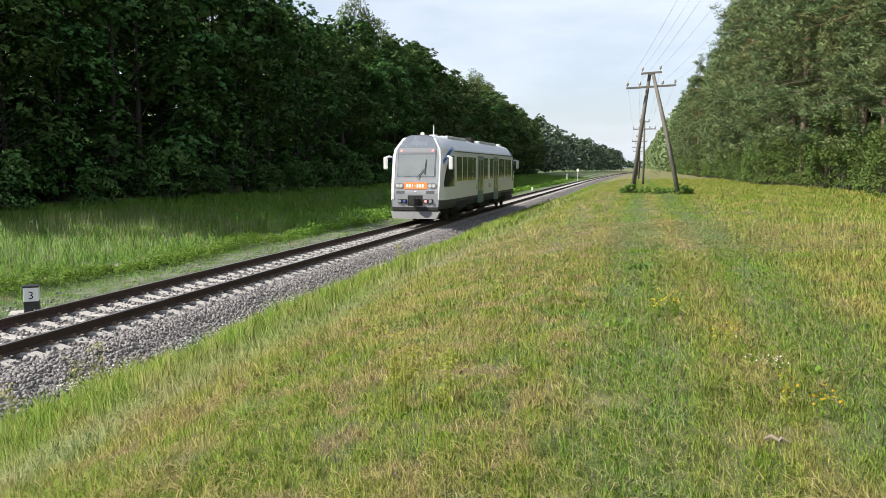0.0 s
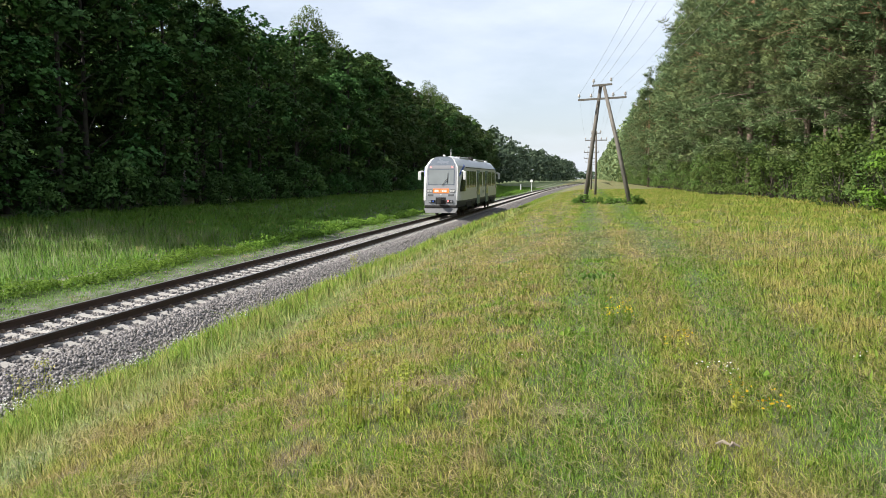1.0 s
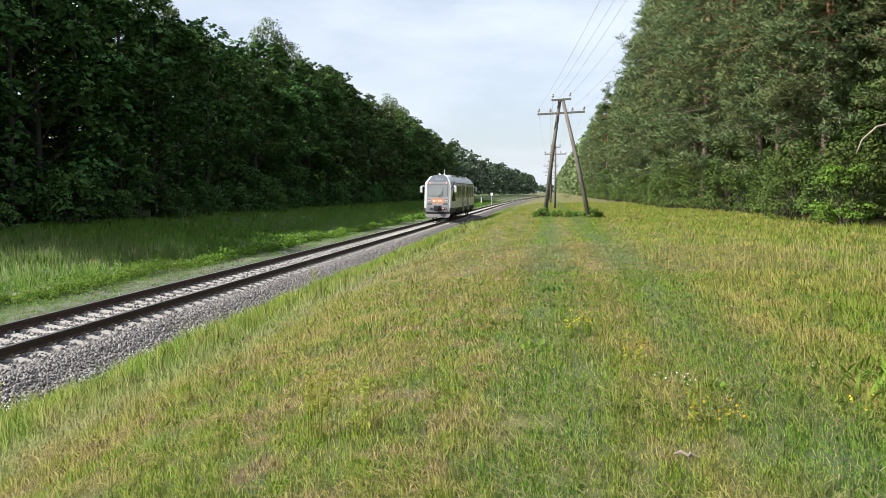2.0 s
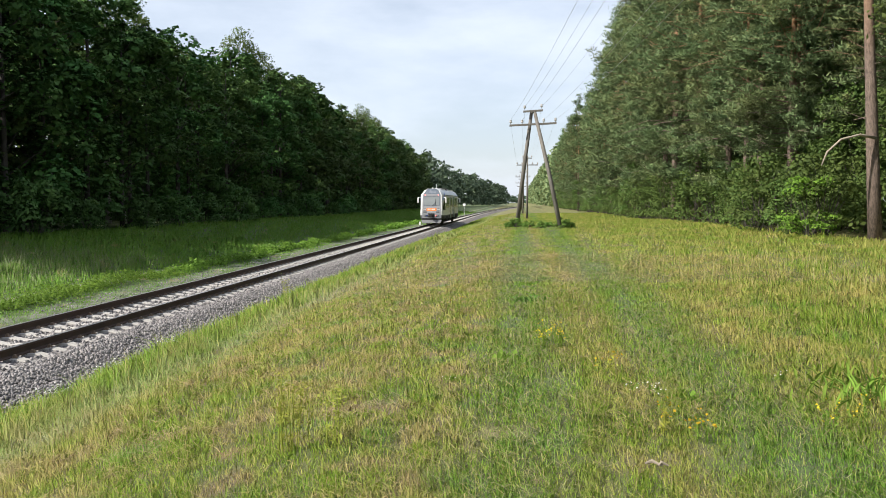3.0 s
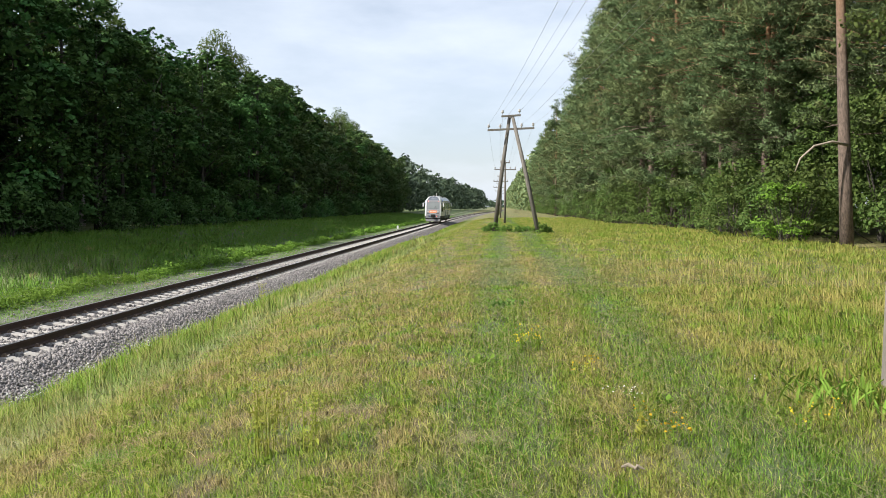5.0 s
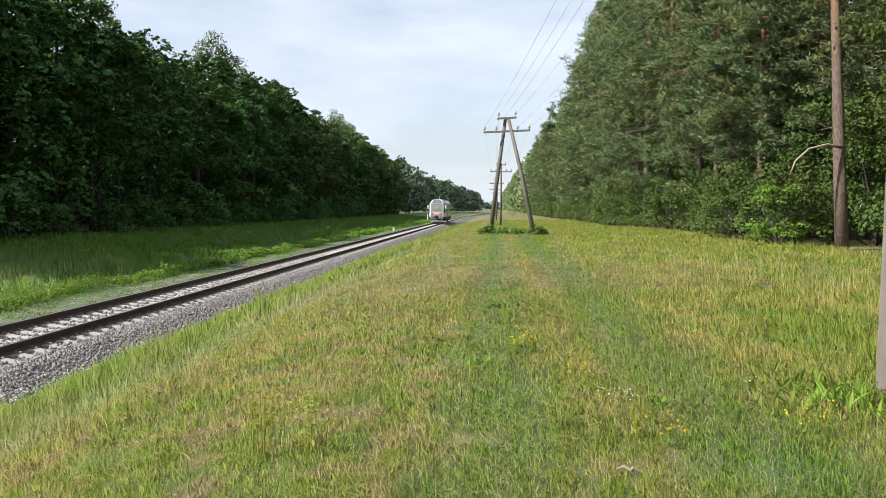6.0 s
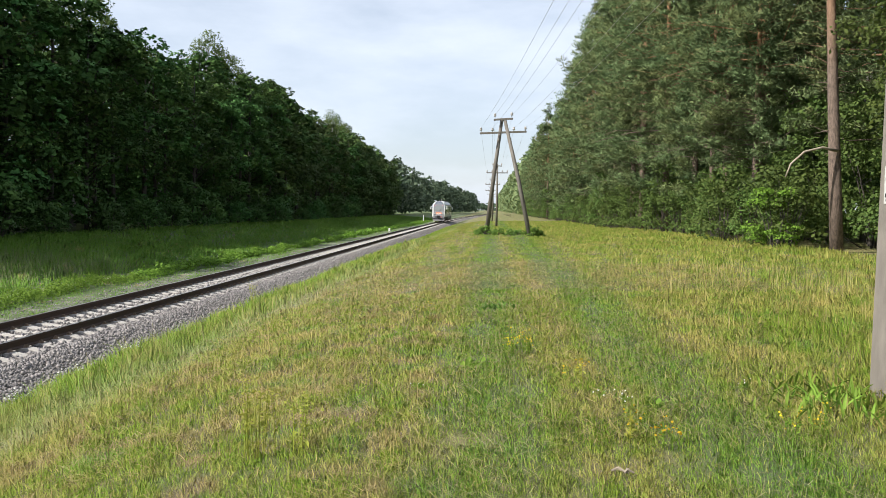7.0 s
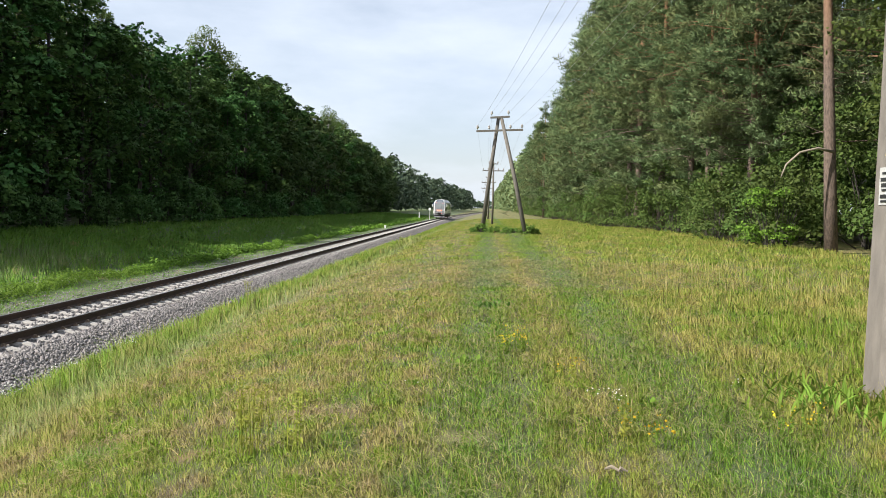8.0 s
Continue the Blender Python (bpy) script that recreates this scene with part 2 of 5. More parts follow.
def make_pine_bark():
    m, n, b = mat_base("pine_bark")
    co = n.nodes.new("ShaderNodeTexCoord")
    sep = n.nodes.new("ShaderNodeSeparateXYZ")
    n.links.new(co.outputs["Object"], sep.inputs[0])
    f = tex_noise(n, 7, 7, 0.75, stretch=(2.0, 2.0, 0.7))
    low = mix_col(n, ranged(n, f, 0.35, 0.7), (0.05, 0.037, 0.030), (0.24, 0.175, 0.14))
    high = mix_col(n, ranged(n, f, 0.35, 0.7), (0.20, 0.105, 0.055), (0.34, 0.19, 0.105))
    n.links.new(mix_col(n, ranged(n, sep.outputs["Z"], 7.0, 12.0), low, high), b.inputs["Base Color"])
    b.inputs["Roughness"].default_value = 0.9
    add_bump(n, b, f, 0.9, 0.03)
    return m


M_PINEBARK = make_pine_bark()
M_TWIG = mat_worn("bare_branch", (0.20, 0.16, 0.12), (0.36, 0.31, 0.25), 0.9, 0, 4, 30, 0.3)

# ---------------------------------------------------------------- building helpers
def smoothstep(a, b, x):
    t = min(1.0, max(0.0, (x - a) / (b - a)))
    return t * t * (3 - 2 * t)


def mesh_ob(name, verts, faces, mat, smooth=False):
    me = bpy.data.meshes.new(name)
    me.from_pydata([tuple(v) for v in verts], [], faces)
    me.materials.append(mat)
    if smooth:
        me.polygons.foreach_set("use_smooth", [True] * len(me.polygons))
    me.update()
    return me


def tri_mesh(name, v, nper, mat, normals=None):
    """Mesh from an array of shape (count, nper, 3): each row one loose face; normals: soft shading normal of each face."""
    v = np.asarray(v, dtype=np.float32).reshape(-1, 3)
    count = len(v) // nper
    me = bpy.data.meshes.new(name)
    me.vertices.add(len(v))
    me.vertices.foreach_set("co", v.ravel())
    me.loops.add(len(v))
    me.loops.foreach_set("vertex_index", np.arange(len(v), dtype=np.int32))
    me.polygons.add(count)
    me.polygons.foreach_set("loop_start", np.arange(0, len(v), nper, dtype=np.int32))
    me.materials.append(mat)
    me.update(calc_edges=True)
    if normals is not None:
        me.polygons.foreach_set("use_smooth", np.ones(count, dtype=bool))
        me.normals_split_custom_set_from_vertices(np.repeat(np.asarray(normals, dtype=np.float32).reshape(-1, 3), nper, axis=0))
    return me


def blade_mesh(name, v, mat, normals):
    """Bent blades: (count, 5, 3) corners, a quad below and a pointed tip above."""
    v = np.asarray(v, dtype=np.float32)
    n = len(v)
    me = bpy.data.meshes.new(name)
    me.vertices.add(n * 5)
    me.vertices.foreach_set("co", v.ravel())
    idx = (np.arange(n)[:, None] * 5 + np.array([0, 1, 2, 4, 4, 2, 3])[None]).astype(np.int32)
    me.loops.add(n * 7)
    me.loops.foreach_set("vertex_index", idx.ravel())
    me.polygons.add(n * 2)
    me.polygons.foreach_set("loop_start", (np.arange(n)[:, None] * 7 + np.array([0, 4])[None]).astype(np.int32).ravel())
    me.materials.append(mat)
    me.update(calc_edges=True)
    me.polygons.foreach_set("use_smooth", np.ones(n * 2, dtype=bool))
    me.normals_split_custom_set_from_vertices(np.repeat(np.asarray(normals, dtype=np.float32), 5, axis=0))
    return me


def part(name, bm, material, parent, label="", smooth=False):
    me = bpy.data.meshes.new(name)
    bm.to_mesh(me)
    bm.free()
    me.materials.append(material)
    if smooth:
        me.polygons.foreach_set("use_smooth", [True] * len(me.polygons))
    ob = new(name, me)
    ob.parent = parent
    if label:
        tagged(ob, label)
    return ob


def part_me(name, me, parent, label=""):
    ob = new(name, me)
    ob.parent = parent
    if label:
        tagged(ob, label)
    return ob


def bm_box(x0, x1, y0, y1, z0, z1, bevel=0.0, bm=None):
    own = bmesh.new()
    bmesh.ops.create_cube(own, size=1.0)
    for v in own.verts:
        v.co = Vector(((x0 + x1) / 2 + v.co.x * (x1 - x0), (y0 + y1) / 2 + v.co.y * (y1 - y0), (z0 + z1) / 2 + v.co.z * (z1 - z0)))
    if bevel:
        bmesh.ops.bevel(own, geom=own.edges[:], offset=bevel, segments=2, affect="EDGES", profile=0.6)
    if bm is None:
        return own
    tmp = bpy.data.meshes.new("tmp")
    own.to_mesh(tmp)
    own.free()
    bm.from_mesh(tmp)
    bpy.data.meshes.remove(tmp)
    return bm


def bm_tube(points, radii, sides=8, bm=None, caps=True):
    """A tapered tube along points."""
    bm = bm or bmesh.new()
    rings = []
    pts = [Vector(p) for p in points]
    for i, p in enumerate(pts):
        d = (pts[min(i + 1, len(pts) - 1)] - pts[max(i - 1, 0)]).normalized()
        q = Vector((0, 0, 1)).rotation_difference(d)
        r = radii[i] if hasattr(radii, "__len__") else radii
        rings.append([bm.verts.new(p + q @ Vector((r * math.cos(2 * math.pi * k / sides), r * math.sin(2 * math.pi * k / sides), 0))) for k in range(sides)])
    for a, b in zip(rings, rings[1:]):
        for k in range(sides):
            bm.faces.new((a[k], a[(k + 1) % sides], b[(k + 1) % sides], b[k]))
    if caps:
        bm.faces.new(rings[0][::-1])
        bm.faces.new(rings[-1])
    return bm


# ---------------------------------------------------------------- the lie of the land
TRACK_X, RAIL_Z = -10.0, -1.05


def bend(y):
    """How far the line has swung to the right at y."""
    if y < 150:
        return 0.0
    if y < 420:
        return 6.4 * ((y - 150) / 250) ** 2
    return 7.465 + 8.0 * (1 - math.exp(-(y - 420) / 145))


PROFILE_X = [-900, -60, -36, -30, -25, -20, -17.2, -16.5, -15.8, -14.8, -13.0, -12.2, -11.5, -8.5, -7.9, -7.4, -6.4, -5.0, -3.6, -2.4, -1.2, 0, 2, 6, 12, 20, 900]
PROFILE_Z = [-0.6, -0.6, -0.75, -0.85, -1.15, -1.45, -1.62, -1.65, -1.56, -1.62, -1.58, -1.56, -1.75, -1.75, -1.70, -1.59, -1.30, -0.84, -0.45, -0.20, -0.06, 0.0, 0.0, 0.02, 0.05, 0.1, 0.6]


def ground_z(x, y):
    xs = x - bend(y) * smoothstep(40, 5, x) if x > 0 else x - bend(y)
    z = float(np.interp(xs, PROFILE_X, PROFILE_Z))
    if x > -7:
        z -= 0.35 * smoothstep(58, 95, y) * smoothstep(-7, -3, xs)
    if not -13 < xs < -7.2:
        z += 0.05 * noise.noise((x * 0.35, y * 0.22, 0)) + 0.018 * noise.noise((x * 1.6, y * 1.3, 3))
    return z


def build_ground():
    xs = sorted(set([-900, -400, -200, -120, -80, -60] + [round(v, 2) for v in np.arange(-46, -18, 1.5)] + [round(v, 2) for v in np.arange(-18, 6, 0.3)]
                    + [round(v, 2) for v in np.arange(6, 26, 1.0)] + [30, 45, 80, 200, 400, 900]))
    ys = [-60, -30, -12] + list(np.arange(-6, 30, 0.5)) + list(np.arange(30, 80, 1.5)) + list(np.arange(80, 480, 8)) + [500, 560, 640, 760, 900, 1200, 1800, 3000]
    verts = [(x + (bend(y) if x < 6 else 0), y, ground_z(x + (bend(y) if x < 6 else 0), y)) for y in ys for x in xs]
    w = len(xs)
    faces = [(j * w + i, j * w + i + 1, (j + 1) * w + i + 1, (j + 1) * w + i) for j in range(len(ys) - 1) for i in range(w - 1)]
    ob = new("ground", mesh_ob("ground", verts, faces, M_GROUND, True))
    tagged(ob, "mown green and straw-dry meadow ground with worn ruts", "ground", kind="structure")


build_ground()


def track_sweep(name, profile, mat, y0=-20.0, y1=620.0, closed=True, x_off=0.0):
    """Sweep an (x, z) profile along the line; z from the rail's top."""
    ys = [y0, 0] + list(np.arange(10, 150, 20)) + list(np.arange(150, y1, 12))
    k = len(profile)
    verts, faces = [], []
    for y in ys:
        slope = (bend(y + 1) - bend(y - 1)) / 2
        for x, z in profile:
            verts.append((TRACK_X + bend(y) + x + x_off, y - slope * (x + x_off), RAIL_Z + z))
    for j in range(len(ys) - 1):
        for i in range(k if closed else k - 1):
            a, b = j * k + i, j * k + (i + 1) % k
            faces.append((a, b, b + k, a + k))
    if closed:
        faces.append(tuple(range(k))[::-1])
        faces.append(tuple(range((len(ys) - 1) * k, len(ys) * k)))
    return mesh_ob(name, verts, faces, mat)


# ballast bank
bed = new("ballast_bed", track_sweep("ballast_bed", [(-3.0, -0.75), (-2.1, -0.45), (-1.75, -0.27), (-0.9, -0.235), (0, -0.255), (0.9, -0.235), (1.72, -0.25), (2.5, -0.52), (3.05, -0.78)], M_BED, closed=False))
tagged(bed, "grey crushed-stone railway ballast bank", "ballast", kind="structure")

# rails
RAIL_PROFILE = [(-0.075, -0.18), (0.075, -0.18), (0.075, -0.168), (0.012, -0.145), (0.010, -0.05), (0.0365, -0.035), (0.0365, -0.004), (-0.0365, -0.004), (-0.0365, -0.035), (-0.010, -0.05), (-0.012, -0.145), (-0.075, -0.168)]
railway_track = new("railway_track")
railway_track.location = (0, 0, 0)
tagged(railway_track, "single broad-gauge track, rusty rails on concrete sleepers", "railway track")
for sx in (-0.7975, 0.7975):
    part_me("rail", track_sweep("rail", RAIL_PROFILE, M_RAIL, x_off=sx), railway_track, "dark rust-brown steel rail")
    top = track_sweep("running_surface", [(-0.030, 0.0), (0.030, 0.0), (0.034, -0.004), (-0.034, -0.004)], M_RAILTOP, x_off=sx)
    part_me("running_surface", top, railway_track, "polished rail head")

# ---------------------------------------------------------------- leaves and trees
def unit(v):
    return v / np.maximum(np.linalg.norm(v, axis=-1, keepdims=True), 1e-9)


def leaf_cards(rng, centres, normals, size, aspect=0.6, fold=0.12):
    """Small pointed leaf faces, four corners each."""
    n = len(centres)
    t = unit(np.cross(normals, rng.normal(size=(n, 3))))
    b = np.cross(normals, t)
    s = size * rng.uniform(0.6, 1.35, (n, 1))
    mid = centres - normals * s * fold
    return np.stack([centres - t * s * 0.5, mid - b * s * 0.5 * aspect, centres + t * s * 0.5 - normals * s * fold, mid + b * s * 0.5 * aspect], axis=1)


def foliage(rng, clusters, radii, per, size, flat=0.75, droop=0.0):
    """Leaves over the outer sides of many clumps."""
    k = len(clusters)
    d = unit(rng.normal(size=(k, per, 3)) + np.array([0, 0, 0.45]))
    lump = 1 + 0.22 * np.sin(5 * d[..., :1] + 3 * d[..., 1:2] + np.arange(k)[:, None, None]) * np.sin(4 * d[..., 2:] + 2)
    d = np.where(d[..., 2:] < -0.25, d * np.array([1, 1, -1]), d)
    r = radii[:, None, None] * lump * rng.uniform(0.80, 1.06, (k, per, 1))
    off = d * r * np.array([1, 1, flat])
    if droop:
        off[..., 2] -= droop * rng.uniform(0, 1, (k, per)) ** 2
    c = clusters[:, None, :] + off
    nrm = unit(d + 0.55 * rng.normal(size=d.shape) + np.array([0, 0, 0.35]))
    soft = unit(0.9 * d + 0.6 * nrm + np.array([0, 0, 0.15]))
    return leaf_cards(rng, c.reshape(-1, 3), nrm.reshape(-1, 3), size), 4, soft.reshape(-1, 3)


def sprays(rng, clusters, radii, count, leaves, size, spread=0.42):
    """Broadleaf crown: each clump carries layered, outward-hanging sprays of leaves."""
    k = len(clusters)
    away = unit(clusters * np.array([1, 1, 0]) + 1e-6)
    d = unit(rng.normal(size=(k, count, 3)) + 0.55 * away[:, None, :] + np.array([0, 0, 0.25]))
    ctr = clusters[:, None, :] + d * radii[:, None, None] * rng.uniform(0.80, 1.06, (k, count, 1)) * np.array([1, 1, 0.70])
    out = unit(d * np.array([1, 1, 0.25]) + np.array([0, 0, -0.30]) + 0.25 * rng.normal(size=d.shape))
    across = unit(np.cross(out, np.array([0, 0, 1.0])))
    u = rng.uniform(-0.4, 1.0, (k, count, leaves, 1))
    c = ctr[:, :, None, :] + out[:, :, None, :] * u * spread + across[:, :, None, :] * rng.normal(0, 0.36, u.shape) * spread * (1.1 - 0.6 * u)
    c[..., 2] -= 0.22 * spread * np.clip(u[..., 0], 0, 1) ** 2
    face = unit(np.cross(across, out))
    face = np.where(face[..., 2:] < 0, -face, face)
    nrm = unit(face[:, :, None, :] + 0.45 * rng.normal(size=c.shape) + 0.25 * d[:, :, None, :])
    soft = unit(1.0 * d[:, :, None, :] + 0.35 * nrm)
    return leaf_cards(rng, c.reshape(-1, 3), nrm.reshape(-1, 3), size, 0.72), 4, soft.reshape(-1, 3)


def leaf_mesh(name, made, mat):
    v, nper, soft = made
    return tri_mesh(name, v, nper, mat, soft)


def leafy_tree(seed, height, radius, base, clumps, per, size, bark, leaf, label, name="deciduous_tree", shape=0.8, droop=0.0, layered=0, skirt=1.0):
    """Tapered trunk with limbs; crown of many leaf clumps with gaps."""
    rng = np.random.default_rng(seed)
    tree = new(name)
    tagged(tree, label, "tree")
    lean = rng.normal(size=2) * 0.25
    path = [(lean[0] * f * f + 0.12 * math.sin(3 * f + seed), lean[1] * f * f, height * f) for f in np.linspace(0, 0.93, 8)]
    bm = bm_tube([(path[0][0], path[0][1], -0.4)] + path[1:], [0.012 * height * (1 - 0.93 * f) + 0.015 for f in np.linspace(0, 1, 8)], 8)
    fr = base + (1 - base) * rng.beta(1.15, 1.25, clumps)
    if layered:
        fr = np.minimum(fr, 0.93)
        fr[:6] = np.linspace(0.78, 0.95, 6)
    ang = rng.uniform(0, 2 * math.pi, clumps)
    env = np.sin(np.clip(math.pi * ((fr - base) / (1 - base) * shape + (1 - shape) * 0.75), 0, math.pi)) ** (0.35 if base < 0.1 else 0.6)
    env = np.maximum(env, 0.12) * (1 + 0.22 * np.sin(ang * 3 + fr * 9 + seed))
    env = env * (skirt + (1 - skirt) * np.clip(fr / 0.33, 0, 1))
    rad = radius * env * rng.uniform(0.62 if layered else 0.35, 1.0, clumps) ** 0.5
    if layered:
        rad[:6] *= np.linspace(0.7, 0.1, 6)
    ctr = np.stack([rad * np.cos(ang), rad * np.sin(ang), fr * height], axis=1)
    for i in range(0, clumps, max(1, clumps // 14)):
        h0 = max(0.12, fr[i] - 0.12)
        a = Vector((lean[0] * h0 * h0, lean[1] * h0 * h0, h0 * height))
        e = Vector(ctr[i])
        bm_tube([a, a.lerp(e, 0.55) + Vector((0, 0, 0.3)), e], [0.0035 * height, 0.002 * height, 0.02], 5, bm)
    part("trunk", bm, bark, tree, smooth=True)
    crad = radius * rng.uniform(0.22, 0.42, clumps) * (np.clip(1.5 - fr, 0.65, 1.1) if layered else 1.0)
    made = sprays(rng, ctr, crad, per, layered, size, size * 1.25) if layered else foliage(rng, ctr, crad, per, size, 0.72, droop)
    part_me("crown", leaf_mesh("crown", made, leaf), tree)
    return tree


def pine_tree(seed, height, radius, bare, whorls, per_branch, tufts, needle, label, trunk_r=0.22, bow=0.0):
    """Scots pine: bare lower trunk, uneven whorls of limbs with flat sprays of needles."""
    rng = np.random.default_rng(seed)
    tree = new("pine_tree")
    tagged(tree, label, "tree")
    sway = rng.normal(size=2) * bow

    def axis(z):
        f = z / height
        return Vector((sway[0] * f * f, sway[1] * f * f, z))
    zs = np.linspace(0, height * 0.98, 9)
    bm = bm_tube([axis(z) if z > 0 else Vector((0, 0, -0.4)) for z in zs], [trunk_r * (1 - 0.9 * z / height) for z in zs], 9)
    centres, dirs = [], []
    for w in range(whorls):
        f = (w + rng.uniform(0, 0.8)) / whorls
        z = height * (bare + (0.985 - bare) * f)
        env = radius * (0.55 + 0.55 * math.sin(math.pi * min(1, f * 0.75 + 0.18))) * (1 - f ** 3.0) + 0.35
        for j in range(int(rng.integers(3, 6))):
            a = rng.uniform(0, 2 * math.pi)
            ln = env * rng.uniform(0.55, 1.12)
            rise = ln * rng.uniform(-0.22, 0.50)
            p0 = axis(min(0.985 * height, z + rng.uniform(-0.55, 0.55)))
            p1 = p0 + Vector((math.cos(a) * ln * 0.5, math.sin(a) * ln * 0.5, rise * 0.25 + rng.uniform(-0.25, 0.15))) + Vector(rng.normal(size=3) * 0.12)
            p2 = p0 + Vector((math.cos(a) * ln, math.sin(a) * ln, rise))
            bm_tube([p0, p1, p2], [0.008 * ln + 0.012, 0.005 * ln + 0.008, 0.006], 4, bm, caps=False)
            tuft_count = max(2, int(per_branch * min(1.0, ln / 1.7)))
            for k in range(tuft_count):
                u = 0.32 + 0.70 * (k + rng.uniform(0, 1)) / tuft_count
                c = p0.lerp(p2, u) + Vector(rng.normal(size=3) * np.array([0.28, 0.28, 0.16]) * (0.5 + ln * 0.28))
                centres.append(c)
                dirs.append((math.cos(a) * 0.5, math.sin(a) * 0.5, 0.75))
    for _ in range(7):
        z = height * bare * rng.uniform(0.35, 1.0)
        a, ln = rng.uniform(0, 6.28), rng.uniform(0.3, 0.9)
        p0 = axis(z)
        bm_tube([p0, p0 + Vector((math.cos(a) * ln, math.sin(a) * ln, rng.uniform(-0.3, 0.2)))], [0.03, 0.008], 4, bm, caps=False)
    part("trunk", bm, M_PINEBARK, tree, smooth=True)
    c = np.array(centres)
    d0 = np.array(dirs)
    k = len(c)
    d = unit(d0[:, None, :] * 0.7 + rng.normal(size=(k, tufts, 3)) * np.array([1.0, 1.0, 0.55]))
    base = c[:, None, :] + rng.normal(size=(k, tufts, 3)) * np.array([0.24, 0.24, 0.13]) * (0.5 + needle * 1.5)
    ln = needle * rng.uniform(0.6, 1.3, (k, tufts, 1))
    side = unit(np.cross(d, rng.normal(size=d.shape))) * ln * 0.10
    v = np.stack([base - side, base + side, base + d * ln], axis=2)
    soft = unit(0.7 * d + (base - c[:, None, :]) * 3.2 + np.array([0, 0, 0.35]))
    part_me("crown", tri_mesh("crown", v.reshape(-1, 3), 3, M_NEEDLE, soft.reshape(-1, 3)), tree)
    return tree


def shrub(seed, height, radius, clumps, per, size, leaf, label):
    rng = np.random.default_rng(seed)
    ob = new("shrub")
    tagged(ob, label, "shrub")
    bm = bmesh.new()
    ang = rng.uniform(0, 6.28, clumps)
    fr = rng.uniform(0.06, 0.95, clumps)
    rad = radius * np.sqrt(rng.uniform(0.15, 1, clumps)) * (1.05 - 0.55 * fr)
    ctr = np.stack([rad * np.cos(ang), rad * np.sin(ang), fr * height], axis=1)
    for i in range(min(9, clumps)):
        e = Vector(ctr[i])
        bm_tube([(e.x * 0.1, e.y * 0.1, -0.15), (e.x * 0.55, e.y * 0.55, e.z * 0.6), e], [0.03, 0.02, 0.006], 5, bm)
    part("stem", bm, M_BARK, ob)
    part_me("leaves", leaf_mesh("leaves", foliage(rng, ctr, radius * rng.uniform(0.22, 0.4, clumps), per, size, 0.8), leaf), ob)
    return ob


def place(proto, made, m):
    """First use moves the tree that was built; later ones copy it."""
    if proto in made:
        return copy_thing(proto, m)
    made.add(proto)
    proto.matrix_basis = m @ Matrix.Diagonal((*proto.scale, 1))
    return proto


def stand(proto, made, x, y, rz, s, group):
    m = pose(x, y, ground_z(x, y) - 0.05, 0, 0, rz)
    ob = place(proto, made, m)
    ob.scale = (s, s, s)
    ob["group"] = group
    return ob


def edge_height(y):
    """How the shaded edge's height changes along the line."""
    return float(np.interp(y, (20, 86, 93, 108, 144, 160, 186, 235, 262, 272, 300), (1.02, 1.02, 0.82, 0.91, 1.06, 1.03, 0.92, 1.04, 0.97, 0.86, 0.82)))


